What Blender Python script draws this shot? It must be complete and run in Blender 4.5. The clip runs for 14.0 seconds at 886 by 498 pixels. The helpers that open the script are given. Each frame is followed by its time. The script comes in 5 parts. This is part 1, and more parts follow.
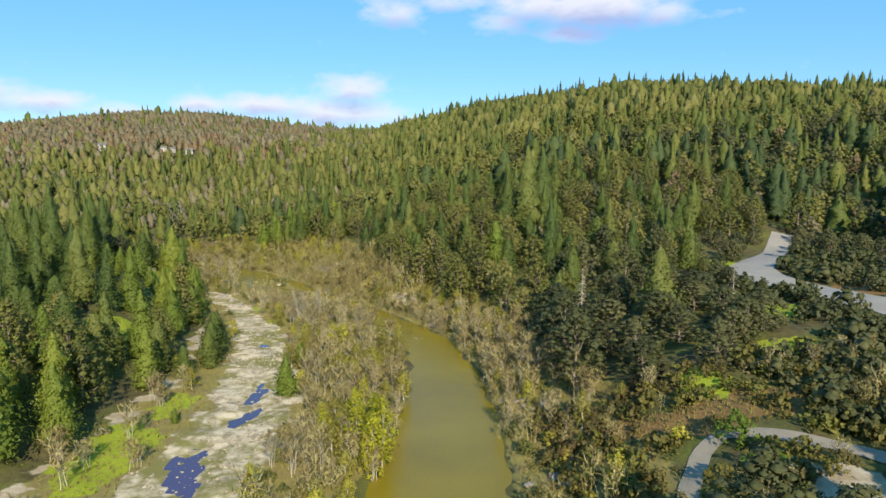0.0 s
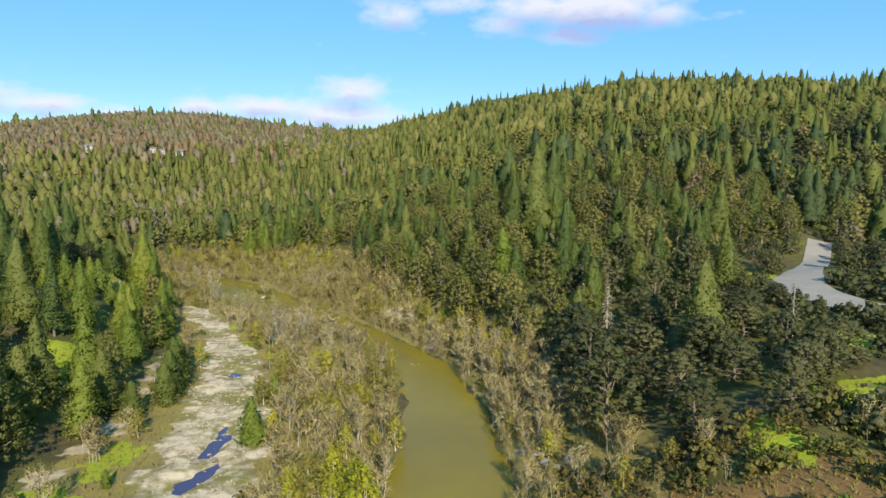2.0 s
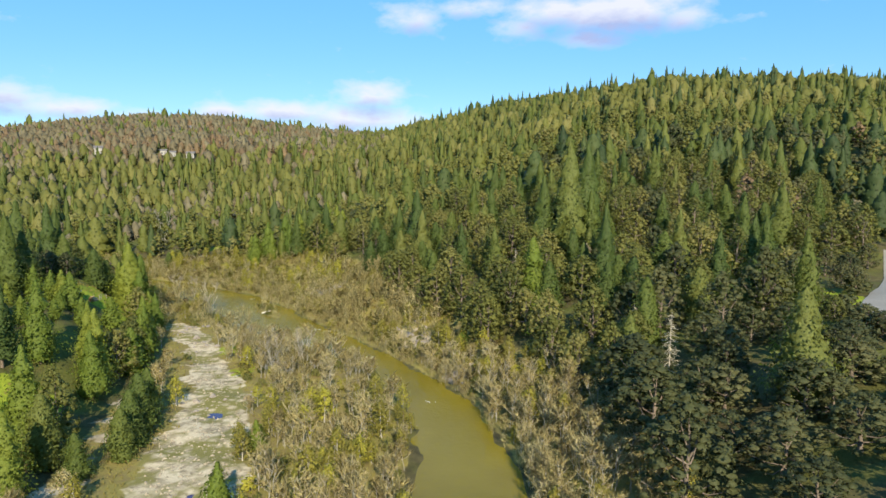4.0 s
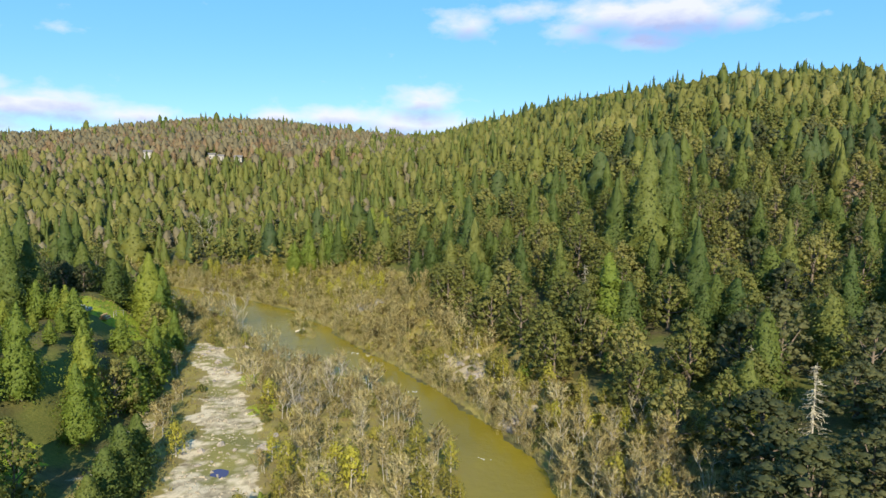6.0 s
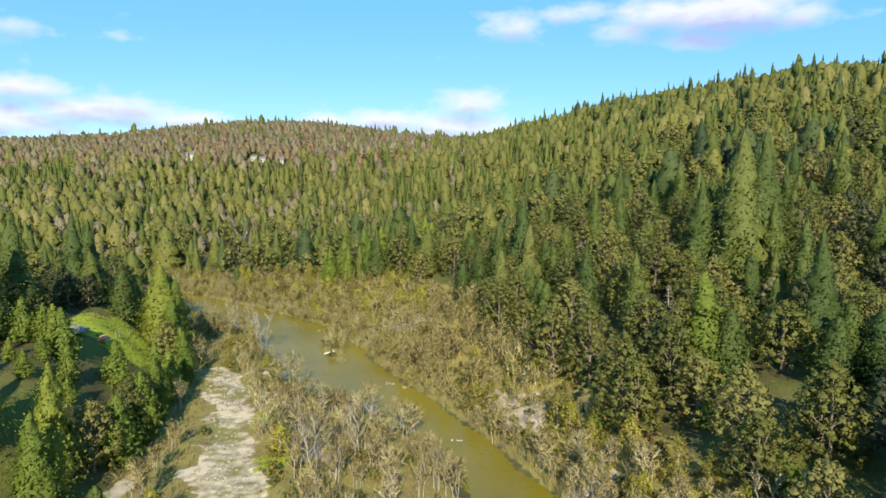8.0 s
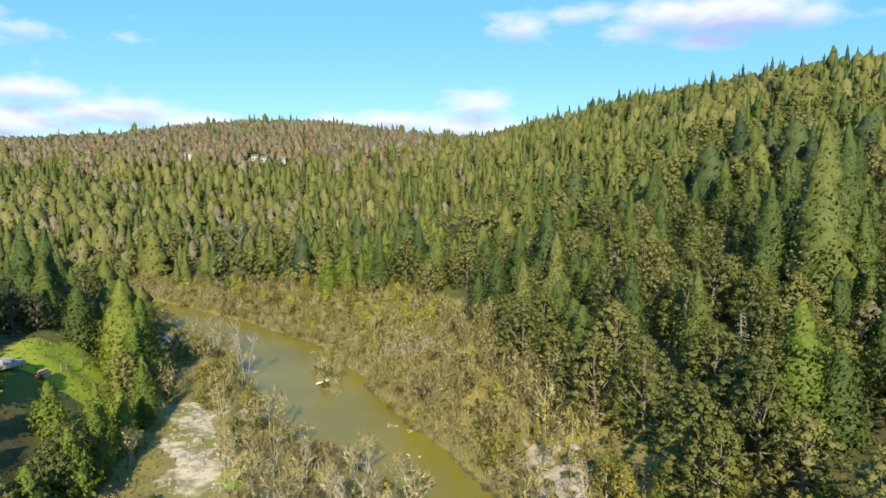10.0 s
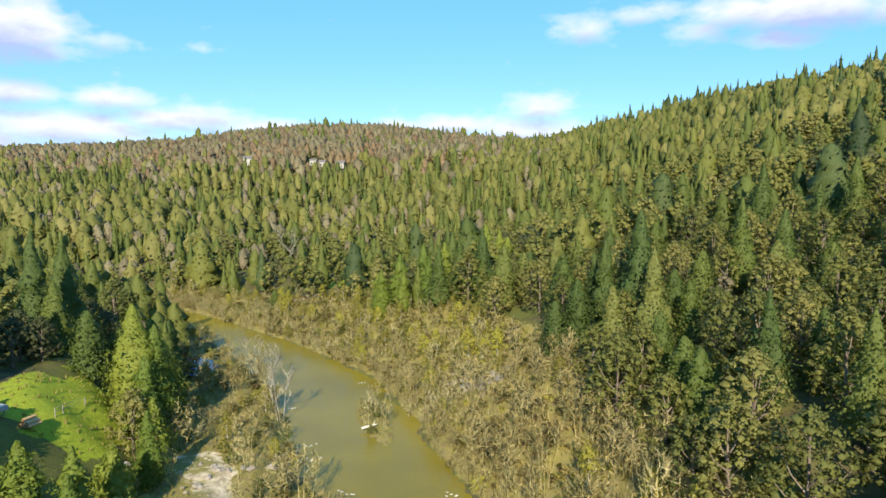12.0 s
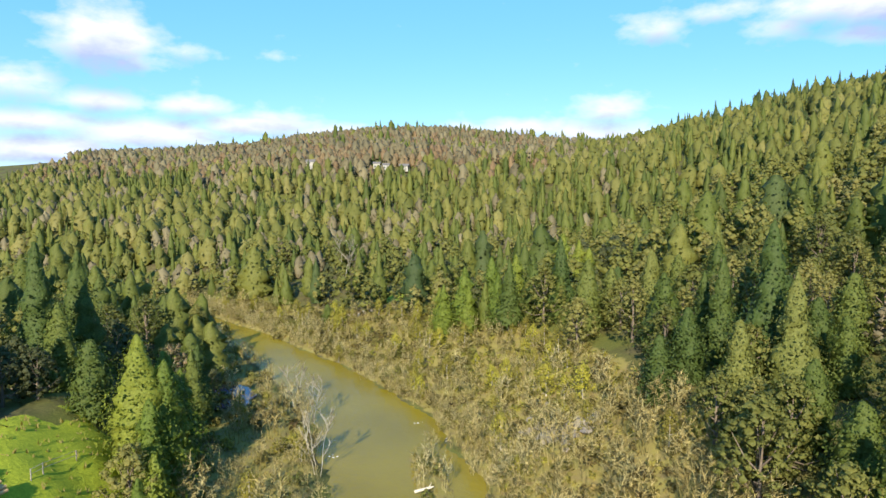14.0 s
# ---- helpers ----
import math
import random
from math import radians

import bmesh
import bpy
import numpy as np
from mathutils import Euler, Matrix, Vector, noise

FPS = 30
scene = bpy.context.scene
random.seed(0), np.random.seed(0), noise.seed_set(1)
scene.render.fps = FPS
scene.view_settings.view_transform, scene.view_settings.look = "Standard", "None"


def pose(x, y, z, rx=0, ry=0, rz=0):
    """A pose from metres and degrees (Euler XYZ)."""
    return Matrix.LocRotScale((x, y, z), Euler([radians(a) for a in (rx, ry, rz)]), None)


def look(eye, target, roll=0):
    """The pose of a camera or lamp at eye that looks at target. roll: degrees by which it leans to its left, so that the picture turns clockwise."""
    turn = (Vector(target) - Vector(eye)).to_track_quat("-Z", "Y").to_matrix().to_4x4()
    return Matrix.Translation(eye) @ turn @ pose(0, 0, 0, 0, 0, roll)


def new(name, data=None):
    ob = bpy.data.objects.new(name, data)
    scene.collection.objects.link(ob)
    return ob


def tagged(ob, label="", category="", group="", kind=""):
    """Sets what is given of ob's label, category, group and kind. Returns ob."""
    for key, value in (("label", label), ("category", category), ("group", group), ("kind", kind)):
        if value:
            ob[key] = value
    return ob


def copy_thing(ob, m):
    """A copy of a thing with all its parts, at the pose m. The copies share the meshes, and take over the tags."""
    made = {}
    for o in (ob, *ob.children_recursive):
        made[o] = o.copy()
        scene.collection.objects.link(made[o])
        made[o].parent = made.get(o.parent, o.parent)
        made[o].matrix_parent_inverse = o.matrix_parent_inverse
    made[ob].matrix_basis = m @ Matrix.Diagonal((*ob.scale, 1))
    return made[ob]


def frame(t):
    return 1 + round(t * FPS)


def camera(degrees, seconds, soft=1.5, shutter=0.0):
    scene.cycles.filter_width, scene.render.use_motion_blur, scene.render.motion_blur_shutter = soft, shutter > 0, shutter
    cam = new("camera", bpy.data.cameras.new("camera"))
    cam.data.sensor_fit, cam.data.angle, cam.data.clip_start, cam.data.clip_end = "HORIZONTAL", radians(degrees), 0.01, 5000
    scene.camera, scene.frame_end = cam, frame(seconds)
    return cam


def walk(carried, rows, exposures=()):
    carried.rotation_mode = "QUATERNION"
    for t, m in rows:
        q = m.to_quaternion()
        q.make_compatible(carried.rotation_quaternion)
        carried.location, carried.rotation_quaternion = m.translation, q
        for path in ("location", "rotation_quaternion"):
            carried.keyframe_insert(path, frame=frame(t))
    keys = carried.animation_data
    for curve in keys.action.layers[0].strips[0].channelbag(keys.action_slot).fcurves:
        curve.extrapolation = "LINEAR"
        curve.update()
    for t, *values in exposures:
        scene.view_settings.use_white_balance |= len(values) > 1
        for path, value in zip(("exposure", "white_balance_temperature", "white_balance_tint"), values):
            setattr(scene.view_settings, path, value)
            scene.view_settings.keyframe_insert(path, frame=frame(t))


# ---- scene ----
import functools
cam = camera(67.1, 14.0)
METRES, EYE, TILT, LEAN, TURN = 150.0, 37.2, -6.3, 0.0, 0.0
ROWS = [
    (0.0, 0.0, 0.0, 0.0, 0.0, 0.0, -0.0),
    (0.5, 0.0004, 0.0317, 0.0035, 0.13, -0.02, 0.02),
    (1.0, 0.0003, 0.0652, 0.0071, 0.1, 0.05, 0.06),
    (1.5, -0.0001, 0.0997, 0.0104, 0.05, 0.12, 0.08),
    (2.0, -0.0005, 0.1351, 0.0133, -0.0, 0.19, 0.06),
    (4.5, -0.007, 0.3145, 0.0306, 2.42, 0.58, -0.25),
    (5.0, -0.0094, 0.3504, 0.0341, 3.44, 0.68, -0.36),
    (5.5, -0.0127, 0.3865, 0.0378, 4.48, 0.75, -0.49),
    (6.0, -0.0166, 0.4226, 0.0416, 5.86, 0.84, -0.63),
    (6.5, -0.021, 0.4587, 0.0452, 7.1, 0.91, -0.8),
    (7.0, -0.0262, 0.4944, 0.049, 8.03, 0.96, -0.89),
    (7.5, -0.0319, 0.5298, 0.0529, 9.0, 0.99, -0.99),
    (8.0, -0.0379, 0.5653, 0.0568, 9.76, 1.03, -1.07),
    (10.5, -0.0771, 0.7405, 0.0777, 10.86, 1.1, -1.08),
    (11.0, -0.0861, 0.7751, 0.0824, 11.84, 1.15, -1.14),
    (11.5, -0.0952, 0.8095, 0.0871, 13.47, 1.2, -1.28),
    (12.0, -0.1051, 0.8436, 0.0917, 15.6, 1.28, -1.53),
    (12.5, -0.1151, 0.8761, 0.0963, 17.99, 1.35, -1.79),
    (13.0, -0.1263, 0.9098, 0.1006, 19.69, 1.39, -1.98),
    (13.5, -0.1381, 0.9433, 0.1044, 20.6, 1.4, -2.06),
    (14.0, -0.1506, 0.9761, 0.1083, 21.23, 1.41, -2.1),
]
walk(cam, [(t, pose(0, 0, EYE, TILT, LEAN, TURN) @ pose(METRES * x, METRES * y, METRES * z, 90 + pitch, roll, yaw)) for t, x, y, z, yaw, pitch, roll in ROWS], [(0.0, 0.78), (5.0, 0.84), (8.0, 0.92), (11.0, 0.98), (14.0, 1.08)])

# ---- light: low sun behind the flight line, clear sky with a few clouds ----
SUN_AZ, SUN_EL = radians(168.0), radians(27.0)   # compass bearing of the sun from +y, clockwise
world = bpy.data.worlds.new("sky")
scene.world = world
world.use_nodes = True


def links(tree):
    def node(kind, **kw):
        n = tree.nodes.new(kind)
        for k, v in kw.items():
            if k == "op":
                n.operation = v
            elif k == "blend":
                n.data_type, n.blend_type = "RGBA", v
            else:
                n.inputs[k.replace("_", " ")].default_value = v
        return n

    def join(a, b):
        tree.links.new(a, b)
    return node, join


def math_node(node, join, op, a, b=None, clamp=False):
    n = node("ShaderNodeMath", op=op)
    n.use_clamp = clamp
    for i, v in enumerate((a, b)):
        if v is None:
            continue
        if isinstance(v, (int, float)):
            n.inputs[i].default_value = v
        else:
            join(v, n.inputs[i])
    return n.outputs[0]


# clouds: bearing, elevation, half width, half height (degrees), density
CLOUDS_AHEAD = [(-4.0, 13.2, 2.6, 1.1, 0.75), (0.5, 14.0, 3.6, 0.8, 0.7), (5.0, 12.4, 2.4, 0.9, 0.75), (8.0, 13.6, 4.5, 1.3, 0.9), (12.5, 13.4, 5.5, 1.5, 1.15), (10.8, 11.4, 2.8, 0.8, 0.85), (17.5, 12.7, 2.6, 1.0, 0.75), (22.0, 12.2, 2.2, 0.5, 0.3),
                (-7.6, 7.1, 2.8, 1.1, 0.9), (-8.7, 5.2, 5.6, 1.1, 0.95), (-14.6, 5.7, 5.0, 0.9, 0.9), (-19.0, 5.6, 3.2, 0.7, 0.8), (-31.4, 5.4, 4.5, 0.8, 0.85), (-26, 5.0, 4.0, 0.6, 0.6), (-35, 6.4, 3.0, 0.9, 0.8)]
CLOUDS_WEST = [(-47.6, 11.8, 3.4, 2.0, 1.25), (-46.0, 10.4, 2.6, 0.9, 0.85), (-42.0, 11.4, 2.2, 0.7, 0.6), (-35.4, 11.3, 2.4, 0.6, 0.4), (-53.4, 8.2, 2.6, 1.2, 0.8), (-48.1, 7.3, 2.9, 0.9, 0.95),
               (-41.8, 7.2, 3.0, 0.9, 0.95), (-52.7, 5.6, 4.5, 0.9, 0.95), (-36.7, 5.8, 5.6, 0.9, 1.0), (-44.6, 4.9, 6.0, 1.2, 1.05), (-51.9, 3.6, 5.5, 1.1, 1.05), (-60, 5.0, 6, 1.5, 1.0)]


def build_world():
    tree = world.node_tree
    tree.nodes.clear()
    node, join = links(tree)
    sky = node("ShaderNodeTexSky")
    sky.sky_type, sky.sun_disc = "NISHITA", False
    sky.sun_elevation, sky.sun_rotation = SUN_EL, SUN_AZ
    sky.air_density, sky.dust_density, sky.ozone_density = 1.0, 0.1, 1.5
    way = node("ShaderNodeTexCoord").outputs["Generated"]
    parts = node("ShaderNodeSeparateXYZ")
    join(way, parts.inputs[0])
    m = lambda op, a, b=None, clamp=False: math_node(node, join, op, a, b, clamp)
    az = m("MULTIPLY", m("ARCTAN2", parts.outputs[0], parts.outputs[1]), 57.2958)
    el = m("MULTIPLY", m("ARCSINE", parts.outputs[2]), 57.2958)
    plan = node("ShaderNodeCombineXYZ")
    join(az, plan.inputs[0])
    join(m("MULTIPLY", el, 1.9), plan.inputs[1])
    puff = node("ShaderNodeTexNoise", Scale=0.42, Detail=8.0, Roughness=0.56)
    join(plan.outputs[0], puff.inputs["Vector"])
    grit = m("MULTIPLY", m("SUBTRACT", puff.outputs["Fac"], 0.5), 1.5)

    def cover(up):
        total = None
        for a, e, w, h, d in CLOUDS_AHEAD + CLOUDS_WEST:
            u = m("POWER", m("MULTIPLY", m("SUBTRACT", az, a), 1.0 / w), 2.0)
            v = m("POWER", m("MULTIPLY", m("SUBTRACT", el, e - up * h), 1.0 / h), 2.0)
            g = m("MULTIPLY", m("EXPONENT", m("MULTIPLY", m("ADD", u, v), -0.8)), d)
            total = g if total is None else m("MAXIMUM", total, g)
        return total
    body = cover(0.0)
    veil = m("MULTIPLY", m("SUBTRACT", m("ADD", body, m("MULTIPLY", grit, 0.8)), 0.2), 1.45, True)
    # undersides: thick cloud overhead
    under = m("MULTIPLY", m("SUBTRACT", m("ADD", cover(1.1), m("MULTIPLY", grit, 0.7)), 0.36), 1.6, True)
    shade = node("ShaderNodeMix", blend="MIX")
    shade.inputs[6].default_value, shade.inputs[7].default_value = (5.2, 5.3, 5.9, 1), (2.7, 3.1, 4.9, 1)
    join(under, shade.inputs[0])
    azure = node("ShaderNodeMix", blend="MIX")
    azure.inputs[0].default_value, azure.inputs[7].default_value = 0.62, (0.95, 3.2, 6.2, 1)
    rich = node("ShaderNodeHueSaturation", Saturation=1.3)
    join(sky.outputs[0], rich.inputs["Color"])
    join(rich.outputs[0], azure.inputs[6])
    out = node("ShaderNodeMix", blend="MIX")
    join(m("MULTIPLY", veil, 0.93), out.inputs[0])
    join(azure.outputs[2], out.inputs[6])
    join(shade.outputs[2], out.inputs[7])
    back = node("ShaderNodeBackground", Strength=0.10)
    join(out.outputs[2], back.inputs[0])
    join(back.outputs[0], node("ShaderNodeOutputWorld").inputs[0])


build_world()
sun = new("sun", bpy.data.lights.new("sun", "SUN"))
sun.data.energy, sun.data.angle, sun.data.color = 4.85, radians(0.6), (1.0, 0.90, 0.70)
sun.matrix_world = look((0, 0, 0), (-math.sin(SUN_AZ) * math.cos(SUN_EL), -math.cos(SUN_AZ) * math.cos(SUN_EL), -math.sin(SUN_EL)))


# ---- materials ----
def material(name):
    mat = bpy.data.materials.new(name)
    mat.use_nodes = True
    tree = mat.node_tree
    tree.nodes.clear()
    node, join = links(tree)
    bsdf = node("ShaderNodeBsdfPrincipled")
    join(bsdf.outputs[0], node("ShaderNodeOutputMaterial").inputs[0])
    return mat, node, join, bsdf


def blend(node, join, fac, a, b, kind="MIX"):
    n = node("ShaderNodeMix", blend=kind)
    for i, v in ((0, fac), (6, a), (7, b)):
        if isinstance(v, (int, float)):
            n.inputs[i].default_value = v
        elif isinstance(v, tuple):
            n.inputs[i].default_value = (*v, 1)
        else:
            join(v, n.inputs[i])
    return n.outputs[2]


def grain(node, join, scale, detail=4.0, rough=0.55, space="Object"):
    n = node("ShaderNodeTexNoise", Scale=scale, Detail=detail, Roughness=rough)
    join(node("ShaderNodeTexCoord").outputs[space], n.inputs["Vector"])
    return n.outputs["Fac"]


def contrast(node, join, v, lo, hi):
    n = node("ShaderNodeMapRange")
    n.inputs[1].default_value, n.inputs[2].default_value = lo, hi
    join(v, n.inputs[0])
    return n.outputs[0]


def relief(node, join, bsdf, height, strength, distance):
    n = node("ShaderNodeBump", Strength=strength, Distance=distance)
    join(height, n.inputs["Height"])
    join(n.outputs[0], bsdf.inputs["Normal"])


def foliage(name, dark, mid, light, see_through=0.4, joined=False):
    """Leaves: tone varies from tree to tree and from spray to spray."""
    mat, node, join, bsdf = material(name)
    if joined:
        a = node("ShaderNodeAttribute")
        a.attribute_name = "tint"
        per_tree = a.outputs["Fac"]
    else:
        per_tree = node("ShaderNodeObjectInfo").outputs["Random"]
    leaf = node("ShaderNodeNewGeometry").outputs["Random Per Island"]
    base = blend(node, join, contrast(node, join, per_tree, 0.0, 0.6), dark, mid)
    base = blend(node, join, contrast(node, join, per_tree, 0.55, 1.0), base, light)
    lo = blend(node, join, 1.0, base, (0.90, 0.91, 0.89), "MULTIPLY")
    hi = blend(node, join, 1.0, base, (1.10, 1.10, 1.07), "MULTIPLY")
    col = blend(node, join, leaf, lo, hi)
    fine = grain(node, join, 3.6, 5.0, 0.7)
    tuft = contrast(node, join, fine, 0.3, 0.7)
    col = blend(node, join, 1.0, col, blend(node, join, tuft, (0.62, 0.65, 0.62), (1.32, 1.30, 1.26)), "MULTIPLY")
    relief(node, join, bsdf, fine, 0.4, 0.3)
    join(col, bsdf.inputs["Base Color"])
    bsdf.inputs["Roughness"].default_value = 0.62
    bsdf.inputs["Specular IOR Level"].default_value = 0.3
    if see_through:
        lit = node("ShaderNodeBsdfTranslucent")
        join(blend(node, join, 1.0, col, (1.3, 1.3, 0.7), "MULTIPLY"), lit.inputs[0])
        mix = node("ShaderNodeMixShader")
        mix.inputs[0].default_value = see_through
        out = [n for n in mat.node_tree.nodes if n.type == "OUTPUT_MATERIAL"][0]
        join(bsdf.outputs[0], mix.inputs[1])
        join(lit.outputs[0], mix.inputs[2])
        join(mix.outputs[0], out.inputs[0])
    return mat


def simple(name, low, high, scale, rough=0.8, bump=0.3, depth=0.02, fine=None):
    """A surface whose colour wanders between two tones, with grain and relief."""
    mat, node, join, bsdf = material(name)
    n1 = contrast(node, join, grain(node, join, scale), 0.3, 0.7)
    n2 = grain(node, join, fine or scale * 9, 6.0, 0.65)
    col = blend(node, join, n1, low, high)
    col = blend(node, join, 0.55, col, blend(node, join, contrast(node, join, n2, 0.3, 0.7), low, high))
    join(col, bsdf.inputs["Base Color"])
    bsdf.inputs["Roughness"].default_value = rough
    relief(node, join, bsdf, n2, bump, depth)
    return mat


FIR = dict(dark=(0.060, 0.094, 0.022), mid=(0.105, 0.135, 0.026), light=(0.165, 0.175, 0.045))
OAK = dict(dark=(0.106, 0.116, 0.030), mid=(0.158, 0.160, 0.039), light=(0.225, 0.206, 0.066))
# live oak greens, set far below OAK so the colour carries shade
LIVE_OAK_SHADE = dict(dark=(0.055, 0.064, 0.026), mid=(0.085, 0.092, 0.036), light=(0.130, 0.128, 0.055))
WILLOW = dict(dark=(0.21, 0.185, 0.038), mid=(0.28, 0.25, 0.045), light=(0.37, 0.34, 0.05))
BARE = dict(dark=(0.30, 0.235, 0.095), mid=(0.39, 0.32, 0.14), light=(0.46, 0.39, 0.205))
RUST = dict(dark=(0.105, 0.070, 0.038), mid=(0.138, 0.090, 0.047), light=(0.145, 0.108, 0.058))
m_fir, m_oak = foliage("fir_needles", **FIR), foliage("oak_leaves", **OAK)
m_live_oak_shade, m_shade_far = foliage("live_oak_shade_leaves", **LIVE_OAK_SHADE), foliage("shade_scrub_oak_leaves", **LIVE_OAK_SHADE, joined=True)
m_willow, m_twig = foliage("willow_leaves", **WILLOW, see_through=0.4), foliage("bare_twigs", **BARE, see_through=0)
WOOD_FIR = dict(dark=(0.066, 0.094, 0.020), mid=(0.112, 0.136, 0.026), light=(0.172, 0.176, 0.040))
WOOD_OAK = dict(dark=(0.128, 0.136, 0.034), mid=(0.175, 0.174, 0.043), light=(0.228, 0.208, 0.070))
m_fir_far, m_oak_far = foliage("fir_needles_wood", **WOOD_FIR, joined=True), foliage("oak_leaves_wood", **WOOD_OAK, joined=True)
m_grey_far = foliage("grey_wood", dark=(0.095, 0.078, 0.044), mid=(0.125, 0.104, 0.058), light=(0.155, 0.132, 0.078), see_through=0, joined=True)
m_twig_far, m_rust_far = foliage("bare_twigs_wood", **BARE, see_through=0, joined=True), foliage("rust_twigs_wood", **RUST, see_through=0, joined=True)
# dark green of the ridge firs; on the steep slope it stands for shadow
m_ridge_shade_far = foliage("ridge_and_shade_fir_needles", dark=(0.040, 0.066, 0.024), mid=(0.062, 0.092, 0.028), light=(0.092, 0.118, 0.036), joined=True)
m_willow_far = foliage("willow_leaves_wood", **WILLOW, joined=True)
m_shrub_far = foliage("scrub_leaves", dark=(0.11, 0.075, 0.032), mid=(0.15, 0.13, 0.035), light=(0.17, 0.165, 0.04), joined=True)
m_herb_far = foliage("undergrowth_leaves", dark=(0.29, 0.22, 0.085), mid=(0.28, 0.245, 0.058), light=(0.27, 0.265, 0.04), joined=True)
m_rust, m_pale_twig = foliage("rust_twigs", **RUST, see_through=0), foliage("pale_twigs", dark=(0.30, 0.25, 0.17), mid=(0.36, 0.31, 0.22), light=(0.42, 0.37, 0.28), see_through=0)
m_bright = foliage("bright_needles", dark=(0.105, 0.150, 0.022), mid=(0.145, 0.185, 0.026), light=(0.195, 0.220, 0.032))
m_fresh = foliage("fresh_leaves", dark=(0.09, 0.15, 0.02), mid=(0.11, 0.17, 0.022), light=(0.13, 0.19, 0.025))
m_spring = foliage("spring_willow_leaves", dark=(0.25, 0.25, 0.02), mid=(0.31, 0.305, 0.022), light=(0.38, 0.365, 0.025))
m_scrub = foliage("brown_scrub", dark=(0.13, 0.11, 0.035), mid=(0.18, 0.15, 0.04), light=(0.20, 0.19, 0.04))
m_bark = simple("bark", (0.09, 0.065, 0.045), (0.20, 0.16, 0.12), 0.8)
m_pale_bark = simple("pale_bark", (0.26, 0.23, 0.18), (0.48, 0.44, 0.37), 0.8)
m_rock = simple("rock", (0.14, 0.12, 0.10), (0.33, 0.285, 0.24), 0.7, 0.85, 0.6, 0.06)


# ---- the lie of the land ----
RIGHT_BANK = [(16, -900), (12, -300), (9, 0), (8, 74), (8.5, 100), (7, 123), (1, 150), (-12, 173), (-25, 193), (-41, 214), (-49, 228), (-67, 252), (-97, 275), (-135, 298), (-166, 314), (-230, 332), (-360, 345), (-900, 350)]
LEFT_BANK = [(-8, -900), (-10, -300), (-10, 0), (-9, 74), (-7, 90), (-6, 110), (-6, 128), (-9.5, 146), (-19, 170), (-30, 184), (-44, 194), (-58, 204), (-66, 218), (-77, 234), (-95, 252), (-121, 274), (-147, 293), (-172, 303), (-232, 316), (-360, 329), (-900, 334)]
LEFT_FOOT = [(-60, -900), (-58, -300), (-54, 0), (-51, 60), (-49, 90), (-50, 115), (-55, 137), (-59, 160), (-67, 180), (-75, 199), (-88, 222), (-105, 246), (-130, 272), (-157, 293), (-180, 301), (-236, 311), (-362, 324), (-900, 328)]
GRAVEL = [(-36, 0), (-32, 50), (-30, 76), (-29.5, 97), (-32, 112), (-36.5, 128), (-40, 146), (-45, 158), (-53, 174), (-62, 191), (-72, 205)]
GRAVEL_HALF = [8, 9, 8, 7, 6.5, 6, 5.5, 4.2, 3.4, 3, 2.4]
SOIL_BANK = [(-52, 40), (-49, 70), (-47, 95), (-48.5, 115), (-53, 137), (-57, 158)]
POOLS = [(-32, 79, 3.2, 8, 12), (-30, 98, 2.0, 5, -20), (-31.5, 109, 1.7, 6, 5), (-38.2, 141.5, 1.7, 2.3, 0)]
SHADY_POOL = (-101, 243, 3.5, 7, 40)
NEAR_HILLS = [(60, 235, 45, 9.9), (125, 215, 50, -7.6), (66, 135, 40, 2.8), (130, 120, 60, 6.7), (10, 330, 60, 11.0), (-30, 400, 60, -2.7), (90, 310, 60, 10.8), (60, 420, 70, 27), (140, 500, 80, 32.5),
              (240, 440, 90, 19.9), (200, 290, 70, 20.4), (330, 330, 110, 3.7), (400, 550, 150, 18.9), (40, 560, 70, 18), (30, 650, 80, 24), (200, 700, 130, 45.4), (260, 130, 110, 2.9), (600, 500, 250, 94.9), (330, -50, 150, 24.9)]
FAR_HILLS = [(-60, 620, 80, 12.2), (-60, 480, 60, 19.5), (-130, 760, 110, 3.9), (-150, 600, 80, 24.4), (-245, 570, 70, 16.6), (-200, 460, 60, 3.2), (-320, 440, 90, 14.8), (-330, 640, 90, 24.1), (-330, 850, 130, 73.0),
             (-560, 560, 150, 36), (-520, 760, 110, 11), (-88, 190, 32, 6.2), (-200, 260, 80, 0.6), (-130, 950, 140, 28), (-800, 850, 250, 70), (100, 950, 200, 74), (-350, 50, 150, 28.7)]


def smooth(a, b, v):
    v = np.clip((v - a) / (b - a), 0, 1)
    return v * v * (3 - 2 * v)


def away(line, x, y, widths=None):
    """Signed distance to a line of points (+: to the right as it runs), or, with widths, the distance outside a band."""
    best, side, band = np.full(np.shape(x), 1e18), np.ones(np.shape(x)), np.full(np.shape(x), 1e9)
    for i, ((ax, ay), (bx, by)) in enumerate(zip(line, line[1:])):
        dx, dy = bx - ax, by - ay
        s = np.clip(((x - ax) * dx + (y - ay) * dy) / (dx * dx + dy * dy), 0, 1)
        px, py = x - ax - s * dx, y - ay - s * dy
        d = px * px + py * py
        side = np.where(d < best - 1e-9, np.where(dx * py - dy * px < 0, 1.0, -1.0), side)
        best = np.minimum(best, d)
        if widths:
            band = np.minimum(band, np.sqrt(d) - (widths[i] + s * (widths[i + 1] - widths[i])))
    return band if widths else np.sqrt(best) * side


